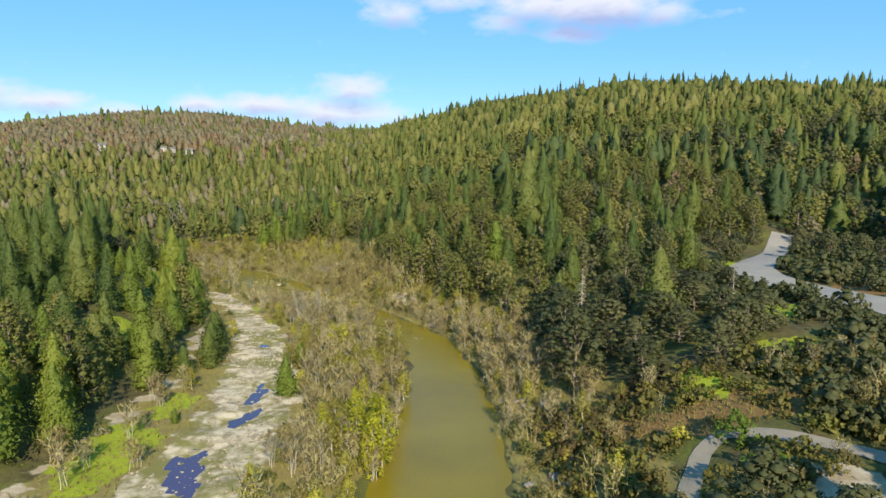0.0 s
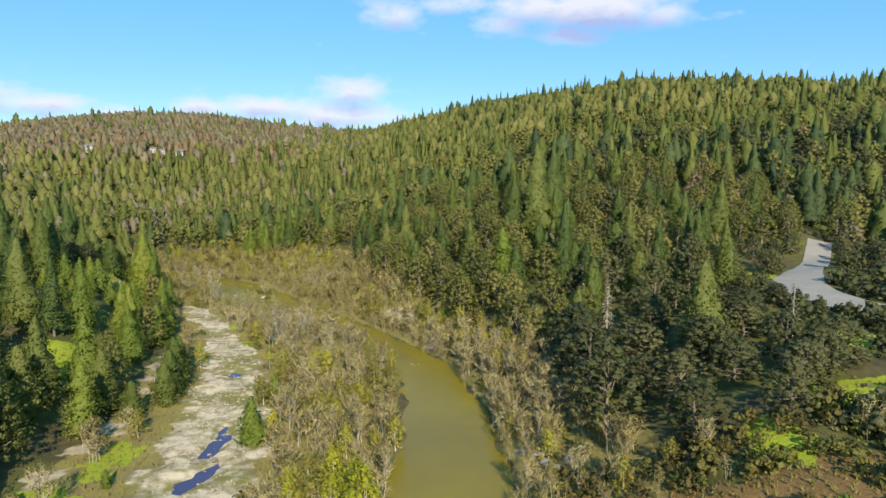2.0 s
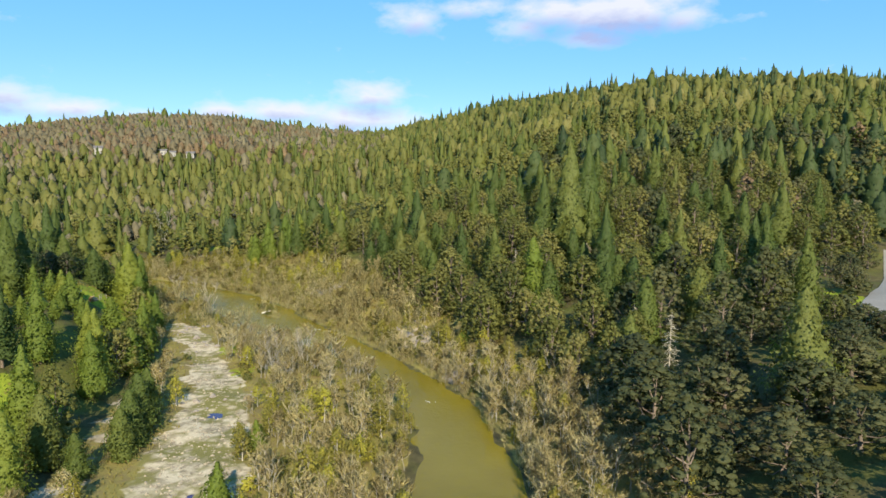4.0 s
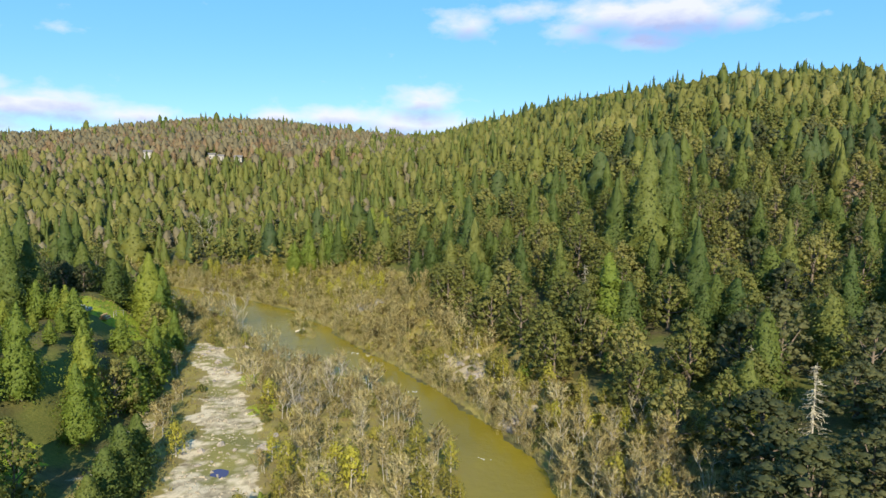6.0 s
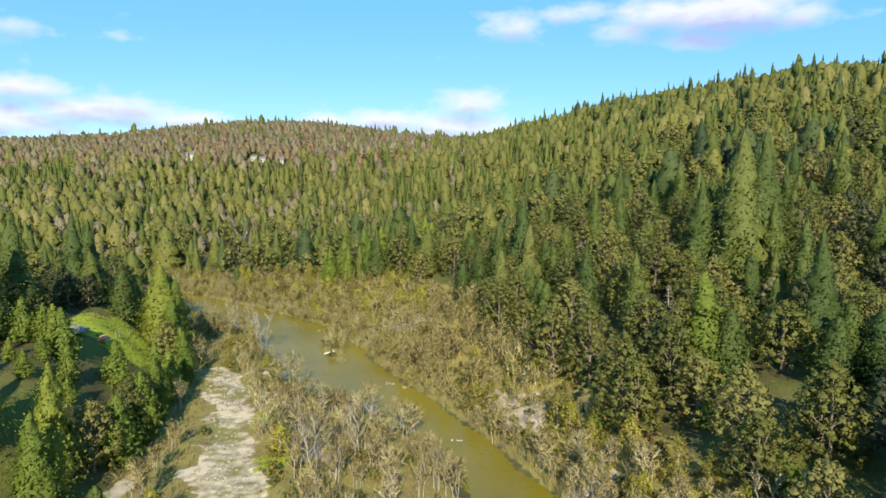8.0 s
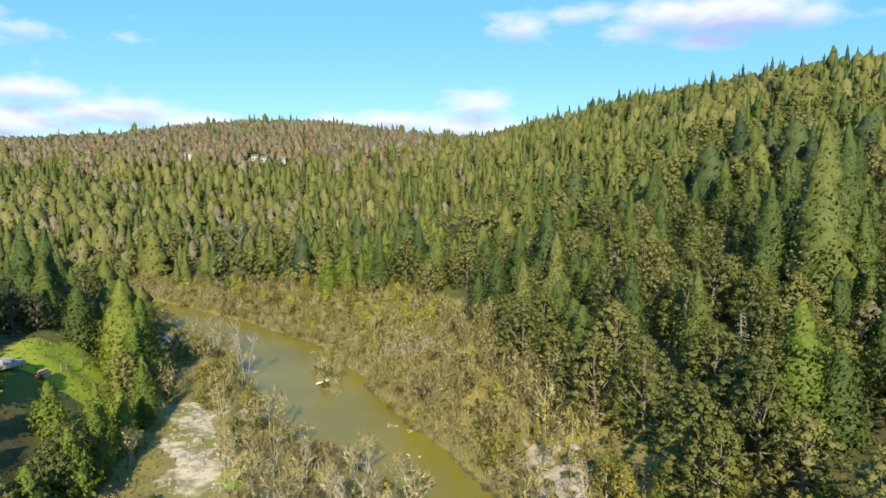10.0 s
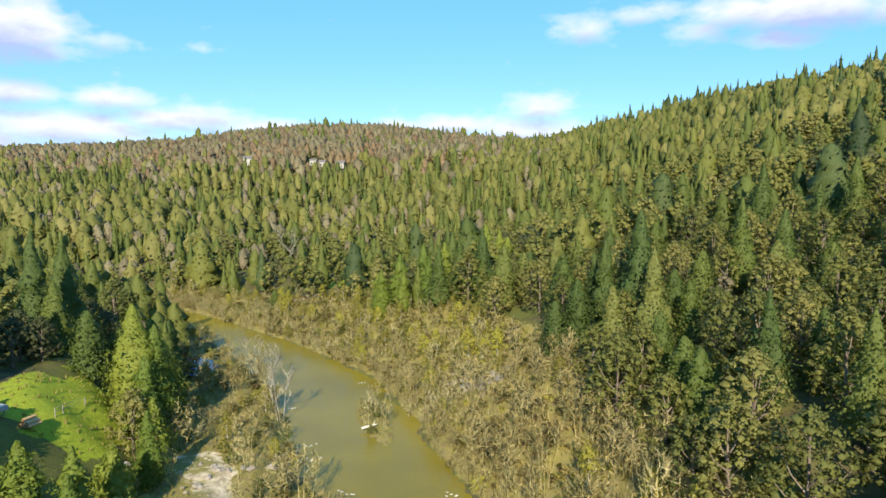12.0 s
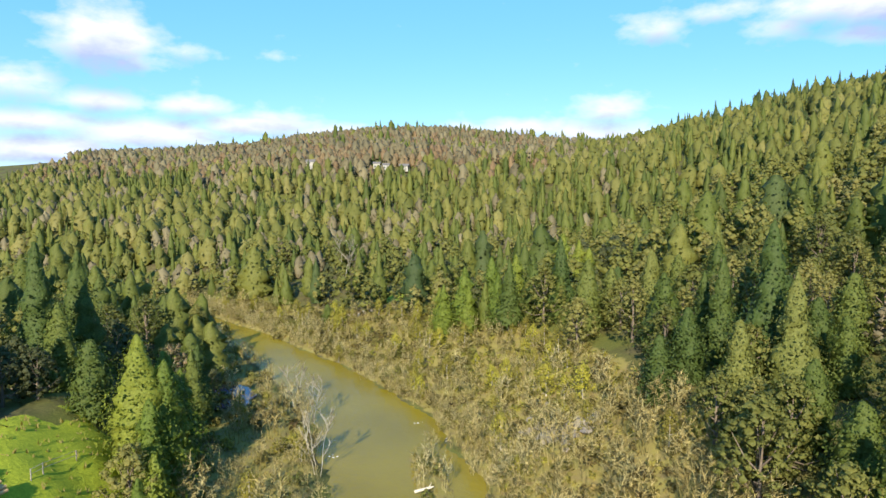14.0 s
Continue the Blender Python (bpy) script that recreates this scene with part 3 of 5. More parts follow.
def leafy_crown(h, r, low, rings, seg, cards, size, full=None, lump=0.2, tiers=0, soft=0.5, heart=0.74, loose=0.6):
    """One dense crown: a lumpy body, a cone (full: how blunt) or a dome, feathered all over with sprays."""
    s = Shape()
    f, a = np.meshgrid(np.linspace(0, 0.975, rings), np.arange(seg) * 6.283185 / seg, indexing="ij")
    a = a + (np.arange(rings) % 2)[:, None] * 3.14159 / seg
    w = np.sin(3.14159 * (0.2 + 0.8 * f)) ** 0.6 if full is None else np.minimum(1.0, 0.7 + 1.8 * f) * (1 - f) ** full
    rough = np.random.normal(size=f.shape)
    if rings * seg > 250:
        rough = 1.5 * (2 * rough + sum(np.roll(rough, k, 1) for k in (-1, 1)) + np.concatenate([rough[1:], rough[-1:]]) + np.concatenate([rough[:1], rough[:-1]])) / 6
    p = rnd(6) * 6.283
    swell = 0.11 * np.sin(2 * a + p[0] + 5 * f) + 0.11 * np.sin(3 * a + p[1] - 8 * f)
    if tiers:
        swell = swell + 0.30 * (0.5 - (f * tiers + 0.45 * np.sin(2 * a + p[2]) + 0.35 * np.sin(5 * a + p[3] + 3 * f)) % 1)
    k = (r * w + 0.06) * np.maximum(0.45, 1 + lump * rough + swell)
    z = h * (low + (1 - low) * f) + 0.5 * lump * h / rings * np.random.normal(size=f.shape)
    if full is None:
        z = z + 0.5 * lump * rough * r * f
    body = np.stack([np.cos(a) * k, np.sin(a) * k, z], -1)
    plain = unit(np.stack([np.cos(a), np.sin(a), 0.28 + 0.9 * f if full is None else 0.42 + 0 * f], -1))
    bent = unit(np.cross(np.roll(body, -1, 1) - np.roll(body, 1, 1), np.gradient(body, axis=0)))
    bent = bent * np.sign(np.sum(bent * plain, -1, keepdims=True) + 1e-9)
    face = unit(soft * plain + (1 - soft) * bent)
    inner = np.array([heart, heart, 1.0])
    s.v.append(np.concatenate([(body * inner).reshape(-1, 3), [(0, 0, h)]]))
    s.n.append(np.concatenate([face.reshape(-1, 3), [(0, 0, 1.0)]]))
    i, j = np.meshgrid(np.arange(rings - 1), np.arange(seg), indexing="ij")
    n = (j + 1) % seg
    s.q.append(np.stack([i * seg + j, i * seg + n, i * seg + seg + n, i * seg + seg + j], -1).reshape(-1, 4))
    s.t.append(np.array([((rings - 1) * seg + q, (rings - 1) * seg + (q + 1) % seg, rings * seg) for q in range(seg)]))
    odds = (w + 0.08).ravel()
    at = np.random.choice(f.size, cards, p=odds / odds.sum())
    nrm = unit(plain.reshape(-1, 3)[at] + 0.2 * np.random.normal(size=(cards, 3)))
    deep = np.random.uniform(heart, 1.1, (cards, 1))
    slip = np.cross(nrm, np.random.normal(size=(cards, 3)))
    base = body.reshape(-1, 3)[at] * np.concatenate([deep, deep, 1 + 0 * deep], 1) + slip * r * 3.2 / seg * rnd(cards, 1) * (w.ravel()[at, None] + 0.05)
    q = size * (0.55 + 0.85 * rnd(cards, 1)) * (0.5 + 0.6 * w.ravel()[at, None])
    out = unit(unit(slip) * 0.8 + nrm * np.random.uniform(-0.1, 0.4, (cards, 1)) + np.array([0, 0, -0.25 if tiers else 0.1]))
    s.cards(base, out * q, unit(np.cross(nrm, out)) * q * 0.6, unit(nrm + 0.5 * face.reshape(-1, 3)[at] + loose * np.random.normal(size=(cards, 3))))
    return s


def lobed_crown(lobes, sprays, size, core=0.62, slim=0.65, rings=(1, 5), whole_part=0.5):
    """A crown of rounded leafy lobes (x, y, z, radius, height)."""
    return tufts(Shape(), [l[:3] for l in lobes], [[(l[3], 0, 0), (0, l[3], 0), (0, 0, l[4])] for l in lobes], sprays, size, core, slim, rings=rings, heart=float(np.mean([l[2] for l in lobes])) * 0.85, whole_part=whole_part)


def dome_lobes(h, r, low, n, big, tall=0.92, inside=0.35):
    """Lobes spread over a rounded crown, with a few within."""
    out = []
    for i in range(n):
        a, f = i * 2.39996 + rnd() * 0.5, (i + 0.5) / n
        k = big * (0.5 + 0.8 * rnd())
        w = (1 - f ** 1.9) ** 0.55 * min(1.0, 0.72 + f)
        rr = max(0.0, r * w - k * 0.6) * (1.0 if rnd() > inside else 0.55)
        out.append((rr * math.cos(a), rr * math.sin(a), low * h + (h - k * tall - low * h) * f + 0.3 * k * np.random.normal(), k, k * tall))
    return out


def trunk_shape(h, r, lobes=(), lean=0.02, n=6):
    s = Shape()
    k = np.linspace(0, 1, 7)
    wob = np.cumsum(np.random.normal(size=(7, 2)) * lean * h * 0.25, axis=0)
    spine = np.concatenate([wob * k[:, None], (k * h)[:, None]], 1)
    s.tube(spine, r * (1.25 - 0.25 * np.minimum(1, k * 8)) * (1 - 0.9 * k), n)
    for x, y, z, rr, t in lobes:
        z0 = min(z * 0.55 + 0.1 * h * rnd(), h * 0.9)
        base = np.array([np.interp(z0, spine[:, 2], spine[:, 0]), np.interp(z0, spine[:, 2], spine[:, 1]), z0])
        tip = np.array([x, y, z])
        mid = base * 0.5 + tip * 0.5 + np.array([0, 0, -0.06 * h])
        s.tube([base, mid, tip], [r * 0.42, r * 0.26, r * 0.08], 4, True)
    return s


def bare_tree(h, spread, stems, twigs):
    """Leafless: pale stems with rising limbs, and a haze of twigs."""
    wood, fine = Shape(), Shape()
    ta, tb, tw, tn = [], [], [], []
    for k in range(stems):
        a = rnd() * 6.283
        foot = np.array([math.cos(a), math.sin(a), 0]) * (0.35 * k)
        top = np.array([math.cos(a) * spread * 0.35, math.sin(a) * spread * 0.35, h * np.random.uniform(0.8, 1.0)])
        f = np.linspace(0, 1, 6)
        spine = foot + (top - foot) * f[:, None] + np.random.normal(size=(6, 3)) * 0.035 * h * np.array([1, 1, 0]) * f[:, None]
        wood.tube(spine, (0.009 * h + 0.03) * (1 - 0.85 * f) / math.sqrt(stems), 5, k > 0)
        for i in range(int(11 / stems) + 4):
            g = np.random.uniform(0.22, 0.95)
            base = np.array([np.interp(g, f, spine[:, c]) for c in range(3)])
            b, L = rnd() * 6.283, spread * np.random.uniform(0.5, 1.0) * (1.15 - 0.7 * g)
            way = unit(np.array([math.cos(b), math.sin(b), np.random.uniform(0.7, 1.7)]))
            mid, tip = base + way * L * 0.5, base + way * L + np.array([0, 0, 0.18 * L])
            wood.tube([base, mid, tip], [0.005 * h, 0.0035 * h, 0.008], 3, True)
            m = twigs
            e = rnd(m, 1)
            p = base + (tip - base) * (0.25 + 0.75 * e)
            d = unit(unit(tip - base) + 0.75 * np.random.normal(size=(m, 3)) + np.array([0, 0, 0.35]))
            ta.append(p), tb.append(p + d * np.random.uniform(0.35, 1.05, (m, 1)) * min(1.0, spread / 2.2)), tw.append(np.full(m, 0.03)), tn.append(p * np.array([0.3, 0.3, 0]) + np.array([0, 0, 0.8]) + 0.5 * np.random.normal(size=(m, 3)))
    fine.slivers(np.concatenate(ta), np.concatenate(tb), np.concatenate(tw), np.concatenate(tn))
    return wood, fine


def dead_conifer(h):
    """A standing dead conifer: a grey stem with thin sagging branches."""
    stem, fine = trunk_shape(h, 0.013 * h), Shape()
    k = 130
    z, a = h * (0.2 + 0.78 * rnd(k)), rnd(k) * 6.283
    L = (0.22 * h * (1.05 - z / h) + 0.25) * (0.6 + 0.5 * rnd(k))
    base = np.stack([0 * z, 0 * z, z], 1)
    out = np.stack([np.cos(a), np.sin(a), -0.12 - 0.25 * rnd(k)], 1)
    fine.slivers(base, base + out * L[:, None], np.full(k, 0.05), out + np.array([0, 0, 0.8]))
    i = np.repeat(np.arange(k), 4)
    p = base[i] + out[i] * (L[i] * (0.35 + 0.6 * rnd(len(i))))[:, None]
    d = unit(out[i] + 0.8 * np.random.normal(size=(len(i), 3)))
    fine.slivers(p, p + d * 0.6 * rnd(len(i), 1), np.full(len(i), 0.03), d + np.array([0, 0, 1.0]))
    return stem, fine


BARE_SHAPES = [(*bare_tree(h, h * w, n, 30), h) for h, w, n in ((9, 0.32, 1), (6, 0.42, 3), (7.5, 0.36, 2), (4, 0.5, 4))]


def make_kinds():
    kinds = {}

    def put(key, name, label, parts, height):
        ob = thing(name, label, "tree" if "shrub" not in name else "shrub", (0, 0, -500), group=key + "s")
        for pname, me in parts:
            mesh_part(pname, me, None, ob)
        kinds.setdefault(key, []).append((ob, height))
    for i in range(6):
        h, r = (16, 19, 12, 15, 22, 10)[i], (4.1, 4.6, 3.8, 3.4, 5.0, 3.4)[i]
        put("conifer", "conifer", "tall green conifer with drooping boughs in the valley forest", [("trunk", trunk_shape(h * 0.97, 0.015 * h).mesh("conifer_trunk", m_bark)), ("crown", leafy_crown(h, r, (0.06, 0.1, 0.05, 0.12, 0.1, 0.05)[i], 22, 16, 1900, 0.21, (0.8, 0.7, 0.65, 0.85, 0.8, 0.55)[i], 0.26, int(h * 0.75), 0.4, 0.62).mesh("conifer_crown", m_fir))], h)
    for i in range(5):
        h, r = (10, 12, 9, 13, 12)[i], (4.1, 4.3, 3.9, 4.4, 3.8)[i]
        lobes = dome_lobes(h, r, 0.12, (96, 112, 88, 120, 104)[i], 0.74)
        put("oak", "evergreen_oak", "grey-green evergreen oak with a lumpy rounded crown", [("trunk", trunk_shape(h * 0.8, 0.28, lobes[::9], 0.05).mesh("oak_trunk", m_bark)), ("crown", lobed_crown(lobes, 18, 0.17, 0.55, rings=(1, 5), whole_part=0.7).mesh("oak_crown", m_oak))], h)
        # same crowns as the oaks, with shade put into the leaf colour
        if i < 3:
            put("live_oak", "live_oak", "grey-green live oak with a dense lumpy crown, its leaves darkened for shade", [("trunk", trunk_shape(h * 0.8, 0.28, lobes[::9], 0.05).mesh("live_oak_trunk", m_bark)), ("crown", lobed_crown(lobes, 16, 0.17, 0.62, rings=(1, 6)).mesh("live_oak_crown", m_live_oak_shade))], h)
    for i in range(4):
        wood_part, fine = BARE_SHAPES[i][:2]
        put("bare", "bare_riverside_tree", "leafless grey-brown riverside tree with fine twigs", [("trunk", wood_part.mesh("bare_trunk", m_pale_bark)), ("crown", fine.mesh("bare_twig_crown", m_twig))], BARE_SHAPES[i][2])
    for i in range(3):
        h, r = (7, 9, 5.5)[i], (1.7, 2.0, 1.8)[i]
        lobes = dome_lobes(h, r, 0.15, 26, 0.62, 1.5)
        put("willow", "willow", "yellow-green budding willow beside the river", [("trunk", trunk_shape(h * 0.85, 0.1, lobes[::5], 0.05, 5).mesh("willow_trunk", m_pale_bark)), ("crown", lobed_crown(lobes, 26, 0.17, 0.35, 0.45).mesh("willow_crown", m_willow))], h)
    lobes = dome_lobes(9, 2.2, 0.12, 36, 0.7, 1.5)
    put("bright_willow", "willow", "bright yellow-green budding willow at the water's edge", [("trunk", trunk_shape(7.5, 0.1, lobes[::5], 0.05, 5).mesh("willow_trunk", m_pale_bark)), ("crown", lobed_crown(lobes, 30, 0.18, 0.35, 0.45).mesh("willow_crown", m_spring))], 9)
    for i in range(4):
        h = (2.4, 1.8, 3.0, 2.2)[i]
        lobes = dome_lobes(h, h * 0.75, 0.1, 14, h * 0.24)
        put("shrub", "shrub", "low olive-brown shrub on the river bank", [("stem", trunk_shape(h * 0.7, 0.05, lobes[::4], 0.1, 4).mesh("shrub_stem", m_bark)), ("crown", lobed_crown(lobes, 14, 0.17, 0.5).mesh("shrub_crown", (m_willow, m_oak, m_twig, m_scrub)[i]))], h)
    for i in range(2):
        h = (10, 14)[i]
        dead, fine = dead_conifer(h)
        put("snag", "dead_conifer", "dead grey conifer with bare drooping branches", [("trunk", dead.mesh("snag_trunk", m_pale_bark)), ("crown", fine.mesh("snag_twig_crown", m_pale_twig))], h)
    big, fine = bare_tree(11, 6.0, 3, 46)
    put("cottonwood", "leafless_cottonwood", "wide leafless cottonwood with pale grey twigs", [("trunk", big.mesh("cottonwood_trunk", m_pale_bark)), ("crown", fine.mesh("cottonwood_twig_crown", m_pale_twig))], 11)
    lobes = dome_lobes(9, 4.5, 0.15, 30, 1.0)
    put("rust_oak", "leafless_oak", "rust-brown leafless oak on the wooded slope", [("trunk", trunk_shape(7, 0.3, lobes[::6], 0.05).mesh("rust_oak_trunk", m_pale_bark)), ("crown", lobed_crown(lobes, 20, 0.26, 0.5, 0.3).mesh("rust_oak_crown", m_rust))], 9)
    for key, mat, name, label in (("bright_pine", m_bright, "pine", "bright yellow-green pine beside the gravel"), ("green_bush", m_fresh, "leafy_shrub", "fresh bright green leafy shrub on the slope")):
        for h, r in ((19, 4.4), (13, 3.2), (6, 1.9)) if key == "bright_pine" else ((3, 2),):
            crown = leafy_crown(h, r, 0.07, 12 + int(h), 14, int(350 + 110 * h), 0.20, 0.62, 0.28, int(h * 0.7), 0.4, 0.62) if key == "bright_pine" else lobed_crown(dome_lobes(h, r, 0.1, 60, 0.4), 14, 0.11, 0.5)
            put(key, name, label, [("trunk", trunk_shape(h * 0.95, 0.012 * h).mesh("pine_trunk", m_bark)), ("crown", crown.mesh("pine_crown", mat))], h)
    return kinds


KINDS = make_kinds()


def plant(key, x, y, height, sink=0.15, turn=None, wide=1.0):
    """A tree of that kind, scaled to its height."""
    choice = min(KINDS[key], key=lambda c: abs(c[1] - height) + 3.5 * random.random() * (c[1] / 12))
    ob, h = choice
    s = height / h
    c = copy_thing(ob, pose(x, y, flat_land(x, y) - sink, 0, 0, random.uniform(0, 360) if turn is None else turn))
    c.scale = (s * wide * random.uniform(0.9, 1.15),) * 2 + (s,)
    return c


def scatter(x0, x1, y0, y1, step, seed):
    r = np.random.RandomState(seed)
    x, y = np.meshgrid(np.arange(x0, x1, step), np.arange(y0, y1, step))
    x = x + (np.arange(x.shape[0]) % 2)[:, None] * step / 2
    x, y = x + r.uniform(-.42, .42, x.shape) * step, y + r.uniform(-.42, .42, y.shape) * step
    return x.ravel(), y.ravel(), r.uniform(size=x.size), r.uniform(size=x.size)


def wood(name, label, shapes, x, y, heights, mat, seed, category="forest"):
    """Many far trees of one kind in one mesh."""
    r = np.random.RandomState(seed)
    pick, z = r.randint(0, len(shapes), len(x)), land(x, y)
    vs, qs, ts, ns, tints, start = [], [], [], [], [], 0
    for k, (shape, h) in enumerate(shapes):
        v, q, t, n = shape.arrays()
        i = np.nonzero(pick == k)[0]
        if not len(i):
            continue
        a, s = r.uniform(0, 6.283, len(i)), heights[i] / h
        w = s * r.uniform(0.85, 1.2, len(i))

        def spin(p, c, d):
            return p[None, :, 0] * c[:, None] - p[None, :, 1] * d[:, None], p[None, :, 0] * d[:, None] + p[None, :, 1] * c[:, None]
        px, py = spin(v, np.cos(a) * w, np.sin(a) * w)
        vs.append(np.stack([px + x[i, None], py + y[i, None], v[None, :, 2] * s[:, None] + z[i, None] - 0.2], -1).reshape(-1, 3))
        nx, ny = spin(n, np.cos(a), np.sin(a))
        ns.append(np.stack([nx, ny, np.broadcast_to(n[None, :, 2], nx.shape)], -1).reshape(-1, 3))
        first = (start + np.arange(len(i)) * len(v))[:, None, None]
        qs.append((q[None] + first).reshape(-1, 4))
        ts.append((t[None] + first).reshape(-1, 3))
        stand = 0.5 + 0.32 * waves(x[i], y[i], 75, 41) + 0.22 * waves(x[i], y[i], 24, 42)
        tints.append(np.repeat(np.clip(stand + 0.6 * (r.uniform(size=len(i)) - 0.5), 0, 1), len(v)))
        start += len(i) * len(v)
    me = quick_mesh(name, np.concatenate(vs), np.concatenate(qs), np.concatenate(ts), smooth_faces=True)
    me.normals_split_custom_set_from_vertices(np.concatenate(ns))
    me.attributes.new("tint", "FLOAT", "POINT").data.foreach_set("value", np.concatenate(tints).astype(np.float32))
    me.materials.append(mat)
    return tagged(new(name, me), label, category, kind="stuff")


def far_shapes():
    mid_fir = [(leafy_crown(h, r, 0.04, 12, 9, 270, 0.30, p, 0.24, t), h) for h, r, p, t in ((15, 3.6, 0.8, 7), (12, 3.8, 0.55, 5), (17, 3.7, 0.85, 8), (13, 3.3, 0.65, 6), (11, 3.8, 0.5, 5))]
    far_fir = [(leafy_crown(h, r, 0.03, 7, 6, 56, 0.5, p, 0.22, 4), h) for h, r, p in ((15, 2.6, 0.85), (12, 2.8, 0.65), (14, 2.3, 0.8), (11, 2.9, 0.5))]
    mid_oak = [(lobed_crown(dome_lobes(h, r, 0.1, 30, 1.1), 9, 0.27, 0.66, rings=(1, 5), whole_part=0.8), h) for h, r in ((10, 3.9), (12, 4.2), (11, 3.6))]
    far_oak = [(leafy_crown(h, r, 0.05, 6, 7, 52, 0.5, None, 0.22), h) for h, r in ((9, 3.1), (10, 3.4), (8, 2.8))]
    return mid_fir, far_fir, mid_oak, far_oak


def open_ground(x, y):
    """Where no tall tree stands: water, gravel, meadow, road."""
    edge = np.maximum(away(RIGHT_BANK, x, y), -away(LEFT_BANK, x, y))
    stony, green, red, bare, herb = zones(x, y)
    lane = np.minimum(np.abs(away(ROAD, x, y)), np.abs(away(TRACK, x, y)) + 2)
    return (edge < 1.0) | (stony > 0.3) | (green > 0.3) | (red > 0.5) | (bare > 0.4) | (lane < 5)


HOUSES = [(-274, 546, 20, 8.5, 6, 5.2, 2), (-229, 554, 15, 4.5, 4, 3.6, 1), (-220, 549, 25, 4, 4, 3.4, 1), (-205, 546, 10, 5.5, 5, 3.8, 1), (-334, 706, 20, 11, 7, 5.0, 2), (-285, 750, 5, 8, 7, 3.6, 1), (-225, 655, -10, 8, 6, 3.6, 1), (-158, 700, 15, 7, 6, 3.4, 1)]
# how far back the woods go, past the crest of the hills
WOODS_END = [(-760, 820), (-450, 880), (-330, 930), (-140, 930), (-60, 860), (0, 730), (40, 700), (110, 600), (180, 590), (230, 540), (330, 590), (520, 620)]


RIGHT_CREST = [(-50, 617), (0, 605), (50, 615), (92, 552), (131, 523), (169, 507), (207, 498), (269, 462), (340, 430)]
LEFT_CREST = [(-420, 765), (-385, 770), (-344, 826), (-278, 834), (-214, 858)]


def build_forest():
    mid_fir, far_fir, mid_oak, far_oak = far_shapes()
    got = {k: [[], [], []] for k in ("mf", "ff", "mo", "fo", "fr", "fb", "mb", "mr", "do", "df", "rf")}

    def give(key, x, y, h):
        got[key][0].append(x), got[key][1].append(y), got[key][2].append(h)
    count = {"conifer": -20, "oak": -50, "live_oak": -40, "bright_pine": 0}
    x, y, a, b = scatter(-210, 250, -60, 330, 7.2, 1)
    right, foot = away(RIGHT_BANK, x, y), -away(LEFT_FOOT, x, y)
    ok = ~open_ground(x, y) & ((right > woods_edge(y)) | (foot > 0.5)) & (np.abs(x + 5) < 75 + 0.75 * np.maximum(y, 0))
    clump = waves(x, y, 45, 11)
    order = np.argsort(np.hypot(x + 5, np.maximum(0, np.abs(y - 110) - 75)))
    for i in order:
        if not ok[i]:
            continue
        X, Y = x[i], y[i]
        oaky = 0.6 + 0.3 * clump[i]
        if right[i] > 0 and Y < 128:
            oaky = 0.88
        if right[i] > 0 and right[i] < woods_edge(Y) + 8:
            oaky += 0.2
        if foot[i] > 0 and X > -120:
            oaky = 0.22 + 0.2 * clump[i]
        key = "oak" if a[i] < oaky else "conifer"
        if right[i] > 40 and Y > 140 and a[i] > 0.955:
            give("mb" if b[i] < 0.6 else "mr", X, Y, 6 + 5 * b[i])
            continue
        h = (8.5 + 5 * b[i]) if key == "oak" else (9.5 + 9 * b[i] ** 1.8)
        if right[i] > 0 and Y > 130 and (a[i] * 37) % 1 < 0.07:
            continue
        if 62 < X < 96 and 118 < Y < 166:
            continue
        if 66 < X < 115 and 120 < Y < 195:
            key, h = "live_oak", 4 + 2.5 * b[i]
        if 48 < X < 66 and 112 < Y < 150:
            h = 4 + b[i]
        if 25 < X < 66 and 88 < Y < 142:
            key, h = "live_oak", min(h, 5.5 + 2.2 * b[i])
        if 8 < X < 110 and 48 < Y < 92 or 52 < X < 110 and 48 < Y < 128:
            continue
        # dark-leaved oaks stand in for the deep shadow on this slope
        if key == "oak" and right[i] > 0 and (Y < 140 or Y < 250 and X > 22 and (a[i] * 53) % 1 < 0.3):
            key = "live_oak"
        if key == "conifer" and 0 < foot[i] < 20 and 60 < Y < 235 and clump[i] + b[i] > 0.35:
            key, h = "bright_pine", min(h, 14)
        if -94 < X < -70 and 150 < Y < 190:
            if a[i] > 0.75 or (X < -75 and Y > 181):
                continue
            key, h = "bright_pine", 3.4 + 2.6 * b[i]
        # shade of the wood behind the meadow, put in as dark-leaved oaks
        if -128 < X < -90 and 190 < Y < 240:
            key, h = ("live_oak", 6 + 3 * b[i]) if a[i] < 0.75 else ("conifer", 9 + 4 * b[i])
        if count[key] < 200 and 40 < Y < 290 and -130 < X < 110:
            count[key] += 1
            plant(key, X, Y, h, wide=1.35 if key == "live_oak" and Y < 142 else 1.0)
        else:
            # shadow between the slope's trees, given as darker foliage, more often to the right
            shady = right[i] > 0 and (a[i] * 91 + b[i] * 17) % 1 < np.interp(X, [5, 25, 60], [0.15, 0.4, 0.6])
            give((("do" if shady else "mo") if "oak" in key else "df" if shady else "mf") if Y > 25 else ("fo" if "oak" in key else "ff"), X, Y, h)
    x, y, a, b = scatter(-760, 520, 300, 1050, 6.6, 2)
    right, foot = away(RIGHT_BANK, x, y), -away(LEFT_FOOT, x, y)
